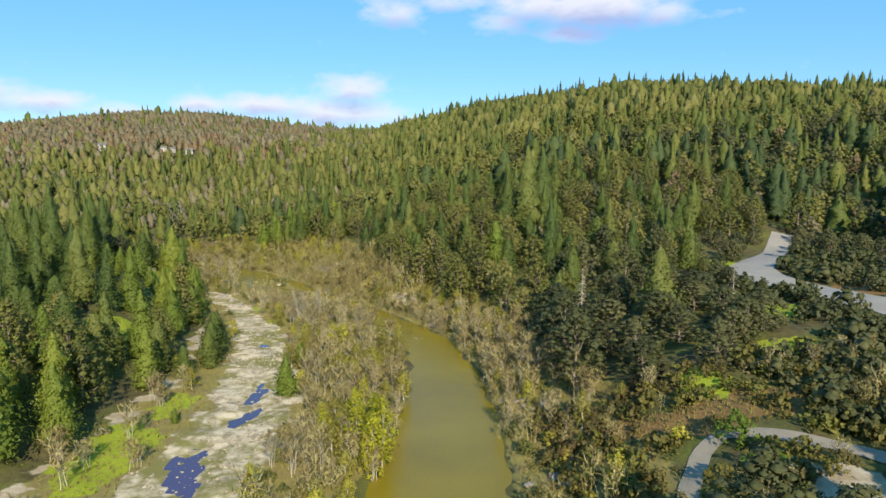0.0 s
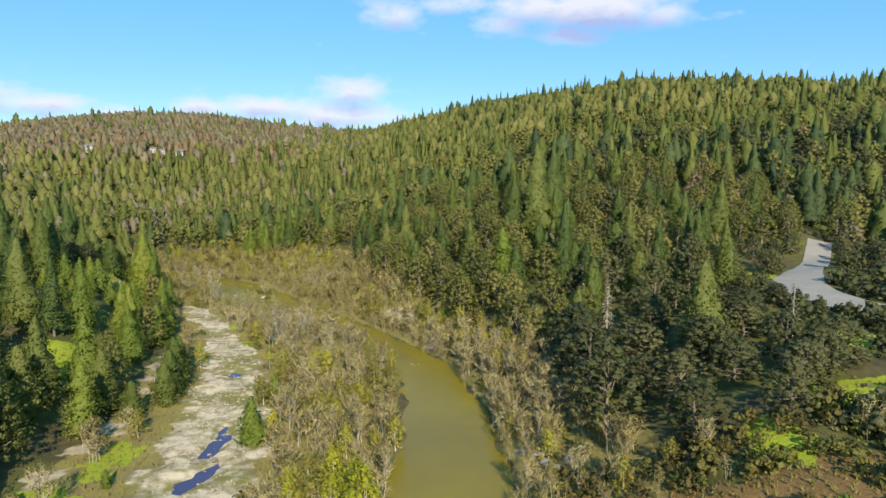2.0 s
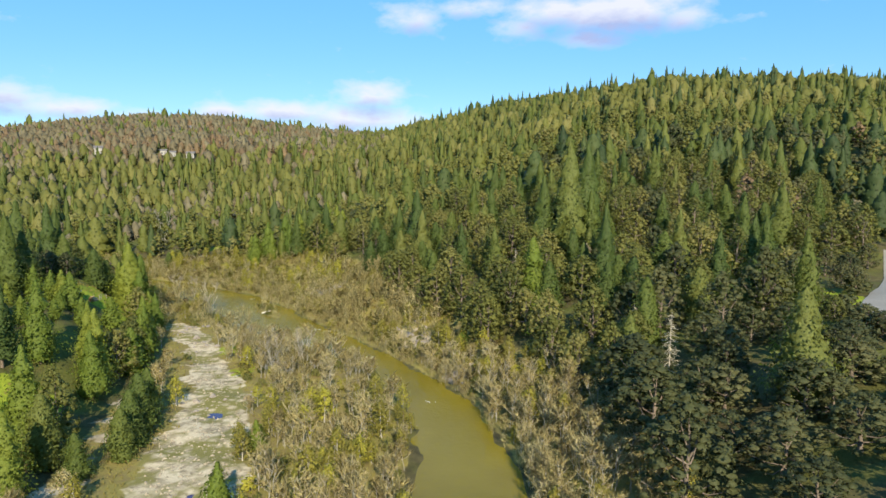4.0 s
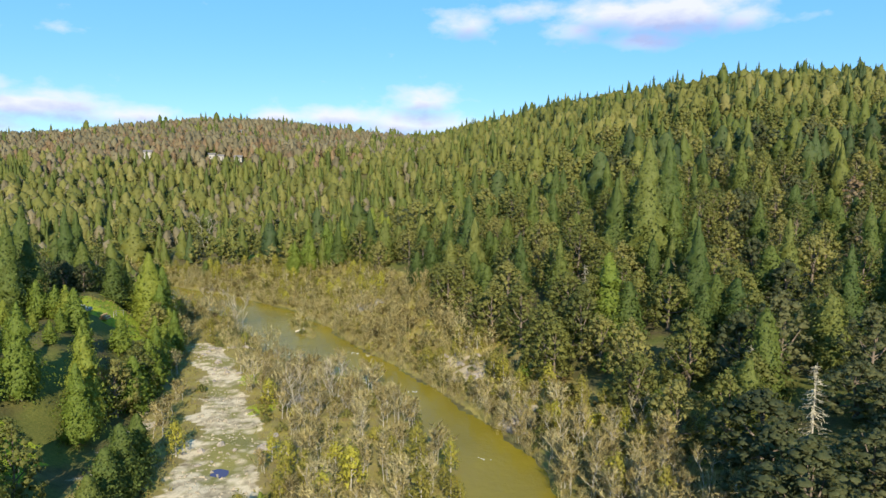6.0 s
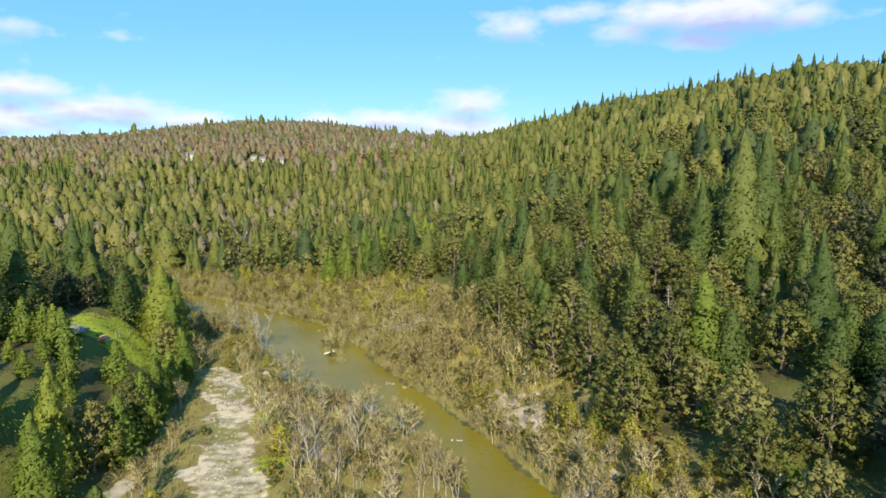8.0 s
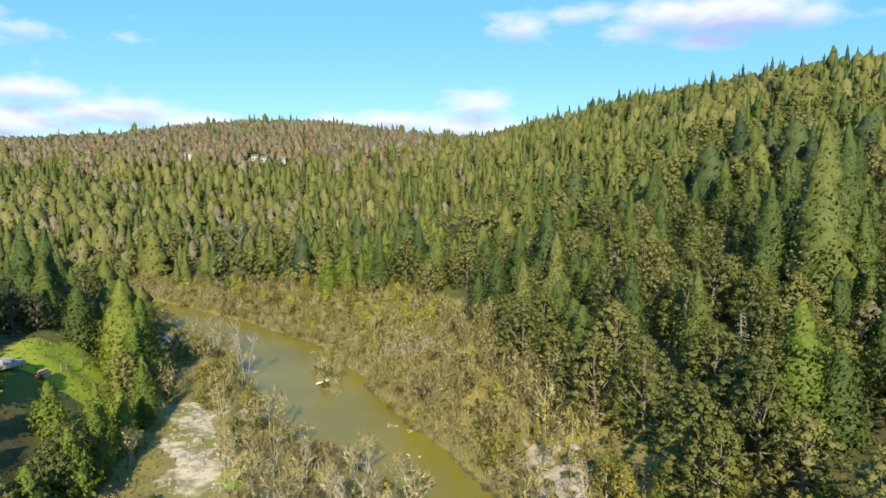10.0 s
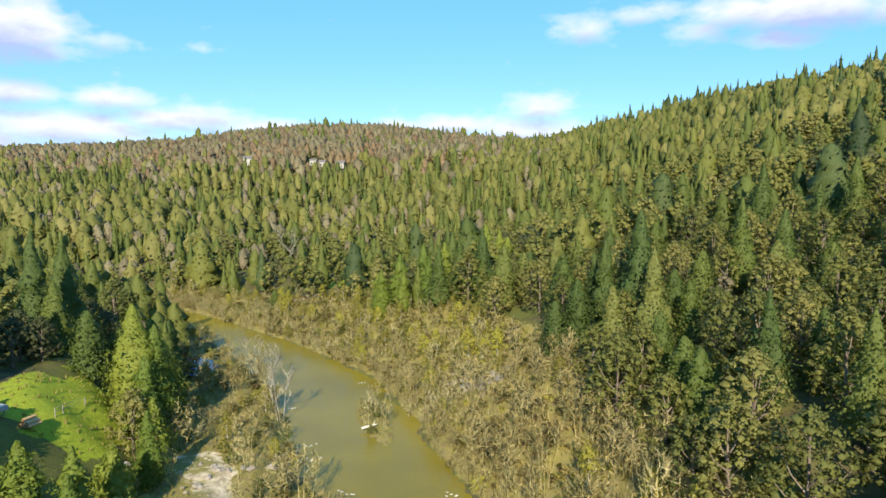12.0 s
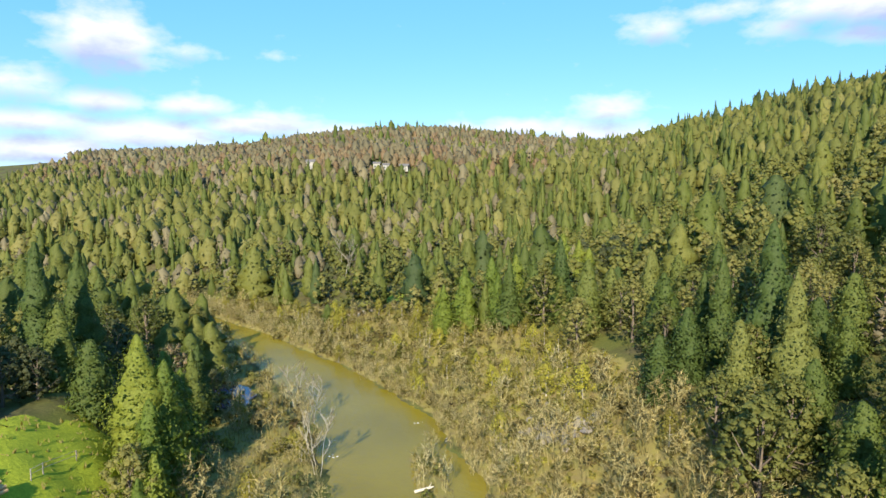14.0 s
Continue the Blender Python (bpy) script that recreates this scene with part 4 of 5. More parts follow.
    ok = ~open_ground(x, y) & ((right > woods_edge(y)) | (foot > 2)) & (y < np.interp(x, *zip(*WOODS_END))) & ((y > 330) | (x < -210) | (x > 250)) & (np.abs(x + 60) < 130 + y * 0.62)
    z, clump = land(x, y), waves(x, y, 120, 12)
    for i in np.nonzero(ok)[0]:
        if any(abs(x[i] - hx) < 7 and -14 < y[i] - hy < 6 for hx, hy, *_ in HOUSES):
            continue
        if abs(x[i] + 145) < 11 and 330 < y[i] < 366:
            continue
        near = y[i] < 400 and x[i] > -190
        brown = smooth(40, 62, z[i]) * smooth(-90, -150, x[i]) * (0.85 + 0.25 * clump[i])
        if a[i] < brown * 0.93:
            give("fr" if b[i] < 0.6 else "fb", x[i], y[i], 7 + 5 * b[i])
        elif a[i] < brown * 0.93 + (1 - brown) * (0.52 + 0.25 * clump[i]):
            give("fb" if (x[i] < -60 and b[i] < 0.35) else "mo" if near else "fo", x[i], y[i], 7 + 5 * b[i])
        else:
            give("mf" if near else "rf" if x[i] > 0 and z[i] > 62 and b[i] < 0.75 else "ff", x[i], y[i], (7 + 8 * b[i] ** 1.8) * (1.25 if z[i] > 76 and a[i] > 0.85 else 0.95))
    x, y, a, b = scatter(44, 125, 40, 172, 2.7, 5)
    ok = (~open_ground(x, y) | (zones(x, y)[2] > 0.5)) & (np.abs(away(ROAD, x, y)) > 6) & ((x > 58) | (y < 92)) & (a < 0.85)
    # scrub in the live oak tones: its shade is part of the colour
    wood("dark_scrub", "olive scrub on the slope below the road, darkened for shade", [(lobed_crown(dome_lobes(h, r, 0.1, 10, 0.8), 6, 0.38), h) for h, r in ((3, 2.0), (4, 2.2))], x[ok], y[ok], 1.4 + 3.0 * b[ok] ** 1.5, m_shade_far, 27, "scrub")
    x, y, a, b = scatter(-190, 40, 128, 330, 1.45, 8)
    ok = (zones(x, y)[4] > 0.45) & (away(RIGHT_BANK, x, y) > 2) & (zones(x, y)[3] < 0.4) & (a < 0.72 + 0.3 * waves(x, y, 9, 21))
    for name, label, part_of, mat, seed in (("olive_undergrowth", "low olive undergrowth on the open slope above the river", ok & (b < 0.5), m_shrub_far, 38), ("yellow_undergrowth", "low yellow-green undergrowth on the open slope above the river", ok & (b >= 0.5), m_herb_far, 39)):
        wood(name, label, [(lobed_crown(dome_lobes(h, r, 0.05, 5, 0.5), 5, 0.26, 0.5), h) for h, r in ((1.2, 0.9), (1.6, 1.0))], x[part_of], y[part_of], 0.4 + 2.0 * np.abs(b[part_of] - 0.5) ** 0.9, mat, seed, "undergrowth")
    x, y, a, b = scatter(10, 56, 46, 96, 1.7, 6)
    ok = (away(RIGHT_BANK, x, y) > 4) & (np.abs(away(TRACK, x, y)) > 2.2) & (zones(x, y)[3] < 0.4) & (a < 0.9 - 0.45 * zones(x, y)[2])
    wood("slope_brush", "mixed olive and brown brush beside the track", [(lobed_crown(dome_lobes(h, r, 0.05, 9, 0.5), 7, 0.24, 0.5), h) for h, r in ((1.6, 1.2), (2.2, 1.3))], x[ok], y[ok], 0.7 + 2.2 * b[ok] ** 2, m_shrub_far, 37, "scrub")
    put = lambda name, label, key, shapes, mat, seed: wood(name, label, shapes, *(np.array(c) for c in got[key]), mat, seed)
    put("conifer_wood", "dense green conifer wood on the valley slopes", "mf", mid_fir, m_fir_far, 21)
    put("far_conifer_wood", "distant conifer wood covering the hills", "ff", far_fir, m_fir_far, 22)
    for crest, every, lo, hi in ((RIGHT_CREST, 3.6, 10, 19), (LEFT_CREST, 6, 8, 15)):
        line = resample(crest, int(sum(math.dist(p, q) for p, q in zip(crest, crest[1:])) / every))
        line = line + np.random.RandomState(17).normal(size=line.shape) * np.array([3, 9])
        for k, (px, py) in enumerate(line):
            give("rf", px, py, lo + (hi - lo) * ((k * 0.618) % 1) ** 1.6)
    put("dark_conifer_wood", "green conifer wood on the steep slope, its needles darkened for shade", "df", mid_fir, m_ridge_shade_far, 51)
    put("ridge_conifer_wood", "dark blue-green firs along the ridge line", "rf", far_fir[::2], m_ridge_shade_far, 52)
    put("dark_oak_wood", "evergreen oak wood on the steep slope, its leaves darkened for shade", "do", mid_oak, m_shade_far, 53)
    put("oak_wood", "grey-green oak wood between the conifers", "mo", mid_oak, m_oak_far, 23)
    put("far_oak_wood", "distant olive oak wood on the hills", "fo", far_oak, m_oak_far, 24)
    put("bare_wood", "grey-brown leafless trees between the conifers", "mb", mid_oak, m_grey_far, 28)
    put("rust_wood", "rust-brown leafless trees between the conifers", "mr", mid_oak, m_rust_far, 29)
    put("far_rust_wood", "distant rust-brown leafless wood on the hilltop", "fr", far_oak, m_rust_far, 25)
    put("far_bare_wood", "distant grey-brown leafless wood on the hills", "fb", far_oak, m_grey_far, 26)


build_forest()


def build_riverside():
    """Bare trees, willows and shrubs along both banks, on the bar and on the islet."""
    count, rest = {"bare": 0, "willow": 0, "shrub": 0}, {k: [[], [], []] for k in ("bare", "willow", "shrub")}
    x, y, a, b = scatter(-250, 62, 45, 345, 2.7, 3)
    right, left, foot = away(RIGHT_BANK, x, y), -away(LEFT_BANK, x, y), -away(LEFT_FOOT, x, y)
    stony, isl = zones(x, y)[0], island(x, y)
    bar = (left > 0.3) & (foot < 0.5) & (stony < 0.25) & ((away(GRAVEL, x, y) > 0) | (y > 195) | (a * 7 % 1 < 0.12))
    brush = (x > 9) & (x < 60) & (y < 93) & ~open_ground(x, y)
    thicket, slope = (right > 0.4) & (right < 9), brush | (right >= 9) & (right < woods_edge(y) + 2)
    patch = waves(x, y, 22, 15)
    order = np.argsort(np.abs(y - 130) + np.where(right > 0, 15, 0))
    for i in order:
        if not (thicket[i] or slope[i] or bar[i] or isl[i] > 0.1):
            continue
        p_bare, p_willow, p_shrub = (0.62, 0.66, 0.95) if thicket[i] else (0.44, 0.60, 0.97) if slope[i] else (0.45, 0.5, 0.8)
        if bar[i] and y[i] < 150:
            p_bare, p_willow, p_shrub = 0.5, 0.5 + 0.22 + 0.2 * patch[i], 0.92
        if brush[i]:
            p_bare, p_willow, p_shrub = 0.25, 0.29, 0.8
        if slope[i] and 192 < y[i] < 240 or right[i] > 0 and right[i] < 14 and 112 < y[i] < 152:
            p_bare, p_willow, p_shrub = 0.78, 0.82, 0.97
        if a[i] < p_bare:
            key, h = "bare", (3.0 if bar[i] else 2.4) + 3.4 * b[i] ** 1.5
        elif a[i] < p_willow:
            key, h = "willow", 3 + 3.2 * b[i]
        elif a[i] < p_shrub:
            key, h = "shrub", 1.0 + 1.5 * b[i]
        else:
            continue
        if key == "bare" and right[i] > 0 and (192 < y[i] < 240 or 112 < y[i] < 152):
            h += 1.6
        if count[key] < 285:
            count[key] += 1
            plant(key, x[i], y[i], h, 0.05)
        else:
            for c, v in zip(rest[key], (x[i], y[i], h)):
                c.append(v)
    # a dense low fringe right at the water
    fx, fy, fa, fb = scatter(-190, 20, 90, 330, 1.7, 14)
    reach = away(RIGHT_BANK, fx, fy)
    for i in np.nonzero((reach > -0.3) & (reach < 4.5) & (fa < 0.8))[0]:
        for c, v in zip(rest["bare"], (fx[i], fy[i], 1.6 + 1.9 * fb[i])):
            c.append(v)
    thickets = [(bare_tree(h, h * w, n, 11)[1], h) for h, w, n in ((6, 0.4, 2), (4, 0.5, 3))]
    for shape, h in thickets:
        foot_p = np.random.normal(size=(5, 3)) * np.array([0.35, 0.35, 0])
        shape.slivers(foot_p, foot_p * 2.2 + np.array([0, 0, h]) * np.random.uniform(0.7, 1.05, (5, 1)), np.full(5, 0.03), np.tile((0.2, -0.8, 0.6), (5, 1)))
    shapes = {"bare": thickets,
              "willow": [(lobed_crown(dome_lobes(6, 2, 0.15, 12, 0.8, 1.3), 8, 0.32, 0.35, 0.5), 6)],
              "shrub": [(lobed_crown(dome_lobes(2, 1.5, 0.1, 9, 0.6), 6, 0.27, 0.5), 2)]}
    for key, mat, name, label in (("bare", m_twig_far, "bare_thicket", "leafless grey-brown thicket along the river"), ("willow", m_willow_far, "willow_thicket", "yellow-green willow thicket along the river"), ("shrub", m_shrub_far, "shrub_thicket", "low olive scrub along the river")):
        if rest[key][0]:
            wood(name, label, shapes[key], *(np.array(c) for c in rest[key]), mat, 31, "thicket")


build_riverside()


def build_landmarks():
    """Trees that stand out: kind, place, height."""
    tall = [(27, 214, 30), (33, 222, 27), (21, 218, 22), (-14, 244, 21), (-88, 216, 12), (-108, 212, 21), (-97, 184, 21), (-106, 180, 23), (-101, 172, 20), (-94, 176, 18), (-112, 176, 21), (-118, 184, 22), (-104, 188, 20), (-112, 222, 20), (39, 119, 14), (-116.5, 302, 6), (-45.5, 128.5, 8), (-46.5, 133, 9), (-44.5, 124, 7), (-48, 139, 8), (-47, 118, 6)]
    for x, y, h in tall:
        plant("conifer", x, y, h)
    for key, spots in (("bright_pine", [(-77, 287, 12), (-73, 290, 14), (-70, 284, 11), (-66, 288, 15), (-63, 283, 12), (-80, 292, 10), (-61, 290, 14), (-55, 312, 16), (-50, 306, 14), (-47, 302, 12), (14.5, 182, 16), (-26.2, 108.5, 7), (-28, 127.6, 4.5), (-39.6, 95.3, 2.5), (-63, 168, 10), (-61, 160, 9), (-66, 176, 10), (-70, 186, 9), (-74, 178, 7), (-72, 194, 10), (-83, 176, 7), (-86.5, 178, 6.5), (-80, 174, 8), (-89.5, 177, 7.5), (-84, 206, 19), (-80.5, 204, 13), (-85, 211, 16), (-82, 208, 17), (-87, 207, 12), (-77, 201, 9)]),
                       ("snag", [(27, 148, 9), (28, 133, 11), (52, 118, 9), (12, 196, 10)]), ("cottonwood", [(-145, 362, 15), (-70, 222, 9), (-82, 240, 8), (-89, 246, 8), (-34.5, 160, 9), (-31, 167, 8)]),
                       ("rust_oak", [(79, 233, 11), (99, 215, 9), (52, 158, 8), (-104, 232, 10), (-98, 224, 8)]), ("green_bush", [(33, 72.5, 4), (13, 170, 3.5), (0, 176, 3), (18, 156, 3.5)]),
                       ("bright_willow", [(-7.8, 82, 10), (-8.6, 85, 9), (-9.5, 88, 8), (-8.5, 79, 9), (-11, 83, 8), (-12.5, 92, 7), (-16, 86, 6)]),
                       ("willow", [(9.5, 138, 6), (13.5, 132, 6.5), (-2, 165, 5), (4, 158, 5)])):
        for x, y, h in spots:
            plant(key, x, y, h, wide=1.1 if key == "bright_pine" and h > 12 else 1.0)


build_landmarks()


# ---- water's edge: pools, stones, foam, driftwood ----
def outline_sheet(name, pool, z, mat, label):
    n, cx, cy = 40, pool[0], pool[1]
    rim = []
    for i in range(n):
        a = 6.283185 * i / n
        lo, hi = 0.0, 20.0
        for _ in range(18):
            mid = (lo + hi) / 2
            if pool_reach(pool, cx + math.cos(a) * mid, cy + math.sin(a) * mid) < 1.12:
                lo = mid
            else:
                hi = mid
        rim.append((cx + math.cos(a) * lo, cy + math.sin(a) * lo, z))
    v = [(cx, cy, z)] + rim
    me = quick_mesh(name, v, None, [(0, 1 + i, 1 + (i + 1) % n) for i in range(n)])
    me.materials.append(mat)
    return tagged(new(name, me), label, "pool", kind="structure")


for p in POOLS:
    outline_sheet("pool", p, 0.46, m_pool, "still blue pool of water among pale gravel")
outline_sheet("pool", SHADY_POOL, 1.62, m_pool, "shaded blue pool of water under trees")


def rock_mesh(name, seed, rings=(3, 7)):
    r = np.random.RandomState(seed)
    v, q, t = ball(*rings)
    v = v * (1 + 0.22 * r.normal(size=(len(v), 1))) * np.array([1, r.uniform(0.65, 1), r.uniform(0.5, 0.75)])
    return quick_mesh(name, v, q, t)


def build_rocks():
    shapes = [rock_mesh("boulder", k) for k in range(6)]
    for me in shapes:
        me.materials.append(m_rock)
    r = np.random.RandomState(8)
    heaps = [(9.8, 104, 3, 16, 1.0), (12, 100, 2.5, 8, 0.9), (14, 76, 3, 8, 0.8), (-10, 183, 5, 16, 0.9), (-13, 191, 4, 8, 0.8), (-1, 164, 4, 14, 1.0), (-44, 244, 5, 10, 0.8), (-38, 237, 3, 6, 0.8), (-37, 147, 8, 16, 0.6), (-66, 199, 6, 14, 0.7), (-58, 184, 5, 8, 0.6)]
    for cx, cy, spread, n, size in heaps:
        for i in range(n):
            x, y, k = cx + r.normal() * spread * 0.6, cy + r.normal() * spread * 0.6, size * r.uniform(0.45, 1.25)
            if flat_land(x, y) < 0.2:
                continue
            ob = new("boulder", shapes[r.randint(6)])
            ob.matrix_basis = pose(x, y, flat_land(x, y) + 0.12 * k, 0, 0, r.uniform(0, 360)) @ Matrix.Diagonal((k, k, k, 1))
            tagged(ob, "weathered grey-tan boulder on the river bank", "boulder", "boulders along the river")
    # cobbles on the dry bed
    n = 4200
    k = r.uniform(size=n)
    line = resample(GRAVEL, 200)[40:]
    p = line[r.randint(0, len(line), n)] + r.normal(size=(n, 2)) * 4.2
    keep = zones(p[:, 0], p[:, 1])[0] > 0.5
    p = p[keep]
    v, q, t = ball(1, 5)
    size = 0.06 + 0.26 * r.uniform(size=len(p)) ** 3
    z = land(p[:, 0], p[:, 1])
    vv = v[None] * (1 + 0.2 * r.normal(size=(len(p), len(v), 1))) * size[:, None, None] * np.array([1, 1, 0.6]) + np.stack([p[:, 0], p[:, 1], z], 1)[:, None]
    tt = t[None] + (np.arange(len(p)) * len(v))[:, None, None]
    me = quick_mesh("cobbles", vv, None, tt)
    me.materials.append(m_cobble)
    tagged(new("cobbles", me), "pale rounded cobbles on the dry river bed", "cobbles", kind="stuff")


m_cobble = simple("pale_cobble", (0.17, 0.135, 0.09), (0.42, 0.35, 0.24), 0.6, 0.9, 0.3, 0.02)
build_rocks()


def build_grass():
    """Dry tufts on the open banks."""
    x, y, a, b = scatter(-185, 62, 46, 335, 1.05, 9)
    stony, green, red, bare, herb = zones(x, y)
    k = (np.maximum.reduce([herb, red, 0.6 * green]) * (1 - stony) * (1 - bare) > 0.3 + 0.6 * a) & (land(x, y) > 0.15)
    x, y, b = x[k], y[k], b[k]
    n = len(x)
    i = np.repeat(np.arange(n), 3)
    foot = np.stack([x, y, land(x, y) - 0.03], 1)[i] + np.random.normal(size=(n * 3, 3)) * np.array([0.14, 0.14, 0])
    tip = foot + np.stack([np.random.normal(size=n * 3) * 0.2, np.random.normal(size=n * 3) * 0.2, (0.25 + 0.5 * b[i]) * np.random.uniform(0.6, 1.1, n * 3)], 1)
    s = Shape()
    s.slivers(foot, tip, np.full(n * 3, 0.12), np.tile((0.05, -0.6, 0.8), (n * 3, 1)))
    tagged(new("dry_grass", s.mesh("dry_grass", m_grass)), "tufts of dry yellow-tan grass on the river banks", "grass", kind="stuff")


m_grass = foliage("dry_grass_blades", dark=(0.20, 0.165, 0.055), mid=(0.25, 0.215, 0.06), light=(0.28, 0.26, 0.06))
build_grass()


def build_foam():
    """Small white riffles where the river runs over stones."""
    r = np.random.RandomState(4)
    spots = [(-58, 209, 1.0), (-49, 201, 1.2), (-36, 204, 1.0), (-33, 202, 0.8), (-46, 232, 1.2), (-58, 241, 1.0), (-72, 229, 1.0), (-30, 193, 1.0), (-52, 236, 1.1), (-66, 246, .9), (-61, 214, .9), (-20, 178, .8), (-6, 150, .7)]
    vs, ts, start = [], [], 0
    for x, y, k in spots:
        for j in range(5):
            n, c = 9, (x + r.normal() * k * 0.7, y + r.normal() * k * 0.5)
            a = np.arange(n) * 6.283 / n
            rad = k * 0.17 * r.uniform(0.35, 1.0, n)
            ring = np.stack([c[0] + np.cos(a) * rad * 1.5, c[1] + np.sin(a) * rad * 0.7, np.full(n, 0.012)], 1)
            vs += [(c[0], c[1], 0.09)] + [tuple(p) for p in ring]
            ts += [(start, start + 1 + i, start + 1 + (i + 1) % n) for i in range(n)]
            start += n + 1
    me = quick_mesh("river_foam", vs, None, ts)
    me.materials.append(simple("foam", (0.36, 0.34, 0.27), (0.62, 0.61, 0.55), 2.0, 0.6))
    tagged(new("river_foam", me), "small white riffles on the muddy river", "foam", kind="stuff")


build_foam()


def build_driftwood():
    log = thing("driftwood_log", "pale bleached driftwood log lying on the islet", "log", (-54.5, 222, 0.55))
    s = Shape()
    s.tube([(-0.9, -0.7, 0.0), (-0.4, -0.3, 0.1), (0.3, 0.3, 0.2), (1.0, 0.9, 0.3)], [0.22, 0.2, 0.17, 0.11], 8)
    mesh_part("stem", s.mesh("log_stem", m_bleached), None, log)
    s = Shape()
    s.tube([(0.5, 0.4, 0.2), (0.6, 0.7, 0.5), (0.7, 0.9, 0.8)], [0.09, 0.06, 0.03], 6)
    mesh_part("branch", s.mesh("log_branch", m_bleached), None, log)


m_bleached = simple("bleached_wood", (0.36, 0.32, 0.25), (0.58, 0.53, 0.44), 1.5)
build_driftwood()


# ---- small built things ----
def box(bm, x0, x1, y0, y1, z0, z1):
    v = [bm.verts.new(c) for c in ((x0, y0, z0), (x1, y0, z0), (x1, y1, z0), (x0, y1, z0), (x0, y0, z1), (x1, y0, z1), (x1, y1, z1), (x0, y1, z1))]
    for f in ((0, 3, 2, 1), (4, 5, 6, 7), (0, 1, 5, 4), (1, 2, 6, 5), (2, 3, 7, 6), (3, 0, 4, 7)):
        bm.faces.new([v[i] for i in f])
    return v


def part(name, bm, mat, parent, label="", bevel=0.0):
    if bevel:
        bmesh.ops.bevel(bm, geom=bm.edges[:], offset=bevel, segments=2, affect="EDGES")
    me = bpy.data.meshes.new(name)
    bm.to_mesh(me)
    bm.free()
    me.materials.append(mat)
    return mesh_part(name, me, mat, parent, label)


def boxed(name, size, mat, parent, label="", bevel=0.0):
    bm = bmesh.new()
    box(bm, *size)
    return part(name, bm, mat, parent, label, bevel)


m_wall = simple("house_paint", (0.26, 0.25, 0.225), (0.36, 0.345, 0.31), 0.5, 0.7, 0.1)
m_roof = simple("roof_shingle", (0.10, 0.09, 0.085), (0.19, 0.17, 0.16), 1.5, 0.85, 0.3)
m_glass = simple("window_glass", (0.03, 0.035, 0.04), (0.05, 0.055, 0.06), 1.0, 0.1, 0.0)
m_post = simple("weathered_post", (0.20, 0.18, 0.15), (0.34, 0.31, 0.27), 2.0)
m_log = simple("cut_log", (0.36, 0.21, 0.09), (0.55, 0.36, 0.18), 2.0)


def house(x, y, turn, w, d, h, floors, label):
    top = thing("house", label, "house", (x, y, flat_land(x, y) - 0.3), "houses on the far hill")
    top.matrix_basis = pose(x, y, flat_land(x, y) - 0.3, 0, 0, turn)
    boxed("wall", (-w / 2, w / 2, -d / 2, d / 2, 0, h), m_wall, top)
    bm = bmesh.new()
    e, ridge = 0.5, h + 0.28 * d
    a = [bm.verts.new(c) for c in ((-w / 2 - e, -d / 2 - e, h - 0.1), (w / 2 + e, -d / 2 - e, h - 0.1), (w / 2 + e, d / 2 + e, h - 0.1), (-w / 2 - e, d / 2 + e, h - 0.1), (-w / 2 - e, 0, ridge), (w / 2 + e, 0, ridge))]
    for f in ((0, 1, 5, 4), (2, 3, 4, 5), (0, 4, 3), (1, 2, 5), (3, 2, 1, 0)):
        bm.faces.new([a[i] for i in f])
    part("roof", bm, m_roof, top)
    n = max(2, int(w / 3))
    for k in range(floors):
        for i in range(n):
            cx, cz = -w / 2 + (i + 0.5) * w / n, 0.9 + k * 2.8
            if k == 0 and i == n // 2:
                boxed("door", (cx - 0.5, cx + 0.5, -d / 2 - 0.06, -d / 2 + 0.02, 0.3, 2.4), m_roof, top)
                continue
            win = boxed("window", (cx - 0.65, cx + 0.65, -d / 2 - 0.04, -d / 2 + 0.02, cz, cz + 1.3), m_post, top)
            boxed("pane", (cx - 0.55, cx + 0.55, -d / 2 - 0.07, -d / 2 - 0.03, cz + 0.1, cz + 1.2), m_glass, win)
    return top


for x, y, turn, w, d, h, floors in HOUSES:
    house(x, y, turn, w, d, h, floors, "two-storey pale house among hilltop trees" if floors == 2 else "small white house among hilltop trees")


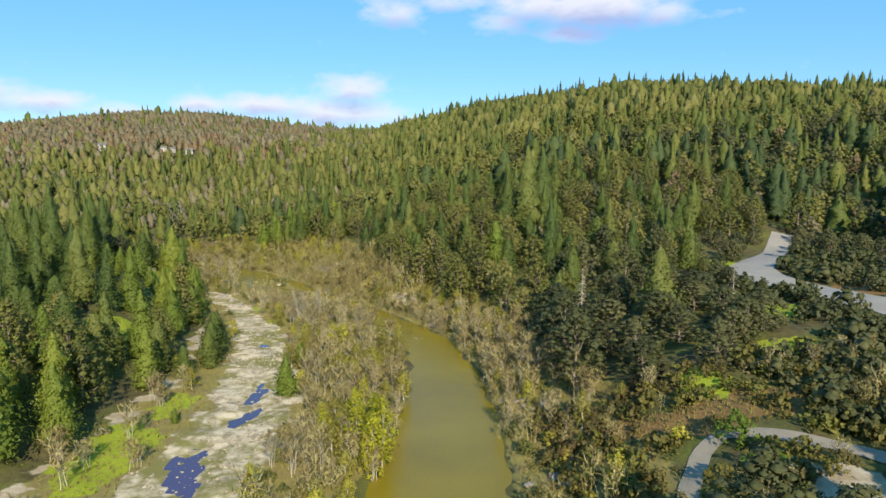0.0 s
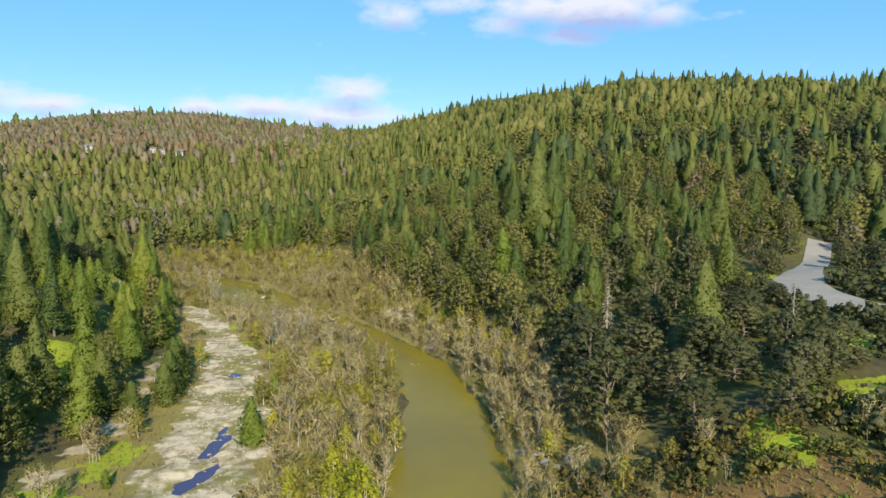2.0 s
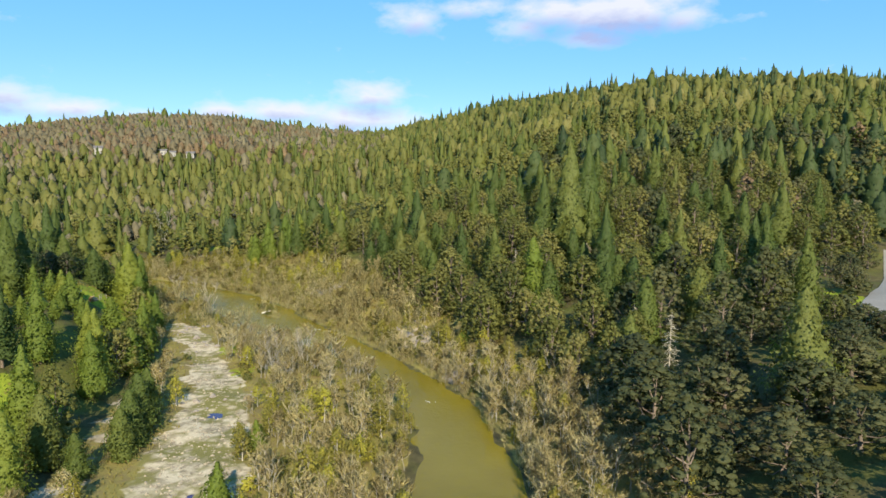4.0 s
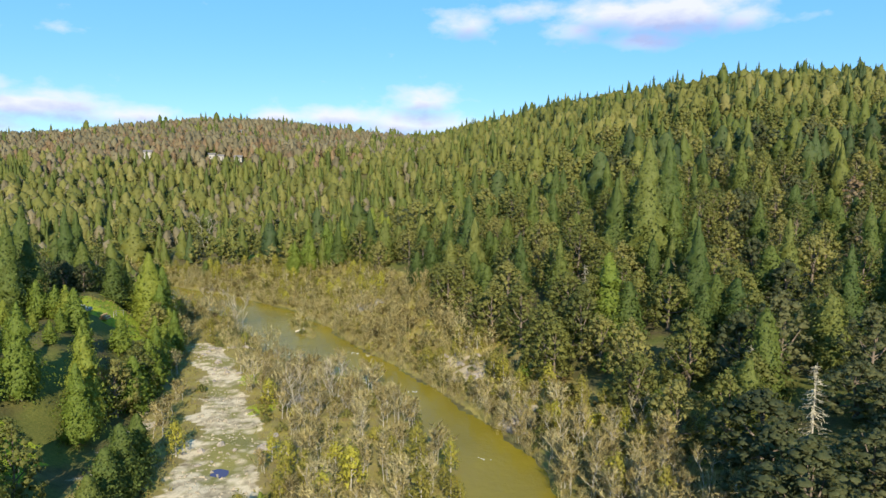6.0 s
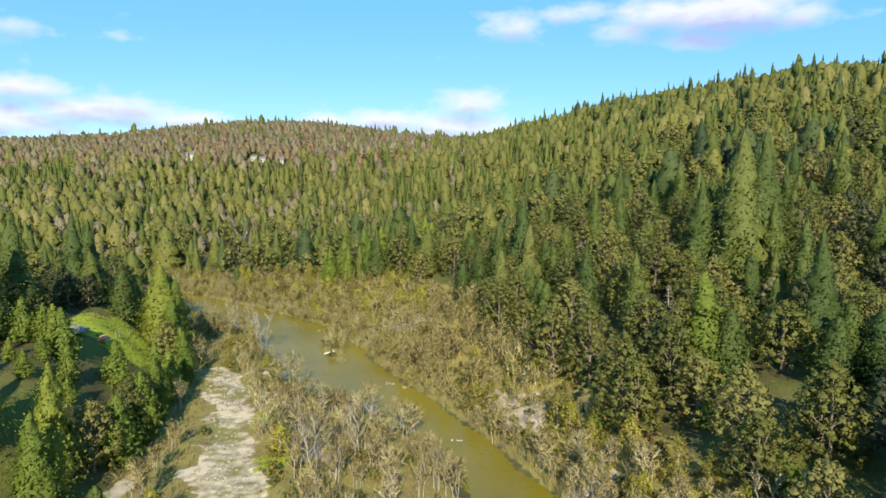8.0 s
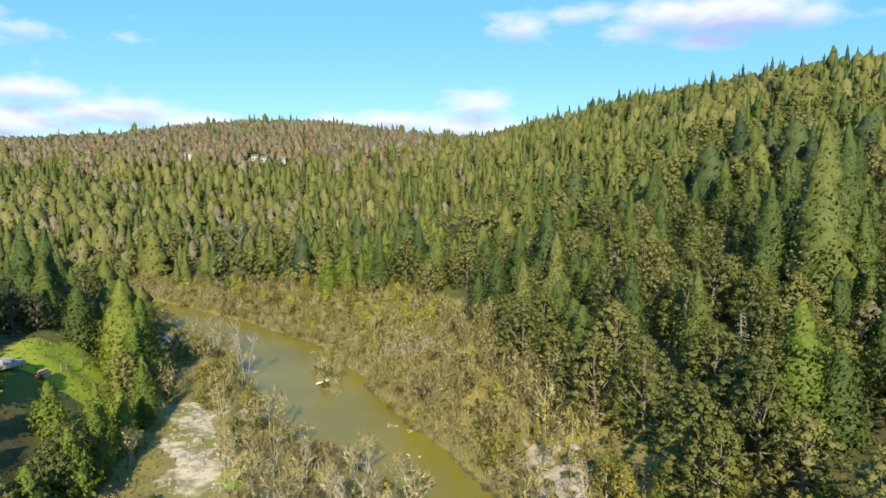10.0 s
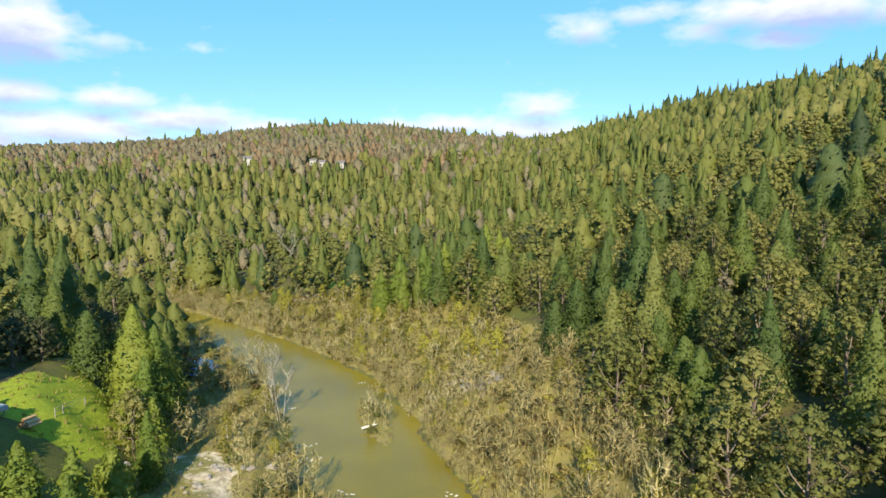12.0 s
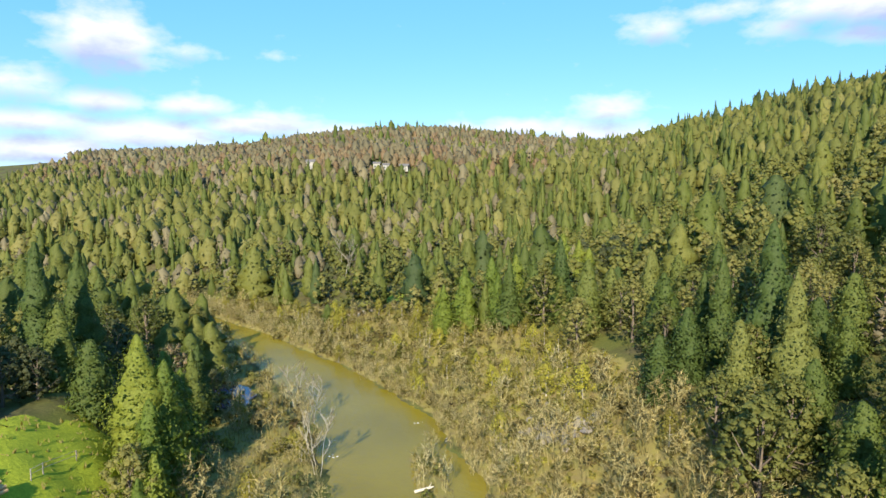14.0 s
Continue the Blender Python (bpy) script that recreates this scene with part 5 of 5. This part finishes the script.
def build_meadow():
    fence = thing("fence", "two weathered wooden fence posts with wires on the meadow", "fence")
    for x, y in ((-84.4, 192.5), (-84.9, 194.2), (-86.6, 199.5)):
        z, bm = flat_land(x, y), bmesh.new()
        box(bm, x - 0.05, x + 0.05, y - 0.05, y + 0.05, z - 0.3, z + 1.15)
        part("post", bm, m_post, fence, bevel=0.015)
    for lift in (0.6, 1.1):
        s = Shape()
        s.tube([(-84.4, 192.5, flat_land(-84.4, 192.5) + lift), (-84.9, 194.2, flat_land(-84.9, 194.2) + lift), (-86.6, 199.5, flat_land(-86.6, 199.5) + lift)], [0.03, 0.03, 0.03], 5)
        mesh_part("rail", s.mesh("fence_rail", m_post), None, fence)
    pile = thing("wood_pile", "orange-brown pile of cut logs on the meadow", "wood pile", (-84, 188, flat_land(-84, 188)))
    for i, (u, z) in enumerate(((0, 0.2), (0.42, 0.2), (0.84, 0.2), (1.26, 0.2), (0.21, 0.55), (0.63, 0.55), (1.05, 0.55), (0.42, 0.9))):
        s = Shape()
        s.tube([(u, -0.9, z), (u + 0.02, 0, z), (u, 0.9, z)], [0.2, 0.21, 0.19], 8)
        mesh_part("log", s.mesh("log", m_log), None, pile)
    x, y = -86.5, 184.5
    car = thing("pickup", "dusty grey-white pickup truck parked at the meadow's edge", "truck", (x, y, flat_land(x, y) + 0.05))
    car.matrix_basis = pose(x, y, flat_land(x, y) + 0.05, 0, 0, 80)
    boxed("body", (-2.6, 2.6, -0.9, 0.9, 0.45, 1.05), m_car_paint, car, bevel=0.08)
    cab = boxed("cab", (-0.9, 1.0, -0.82, 0.82, 1.05, 1.75), m_car_paint, car, bevel=0.12)
    boxed("windscreen", (0.98, 1.04, -0.7, 0.7, 1.15, 1.65), m_glass, cab)
    for sx in (-1.7, 1.7):
        for sy in (-0.85, 0.85):
            s = Shape()
            s.tube([(sx, sy - 0.12, 0.36), (sx, sy + 0.12, 0.36)], [0.36, 0.36], 12)
            mesh_part("wheel", s.mesh("wheel", m_roof), None, car)


m_car_paint = simple("dusty_car_paint", (0.26, 0.25, 0.23), (0.40, 0.39, 0.37), 1.0, 0.4, 0.0)
build_meadow()
for versions in KINDS.values():
    for ob, _ in versions:
        for o in (*ob.children_recursive, ob):
            bpy.data.objects.remove(o)
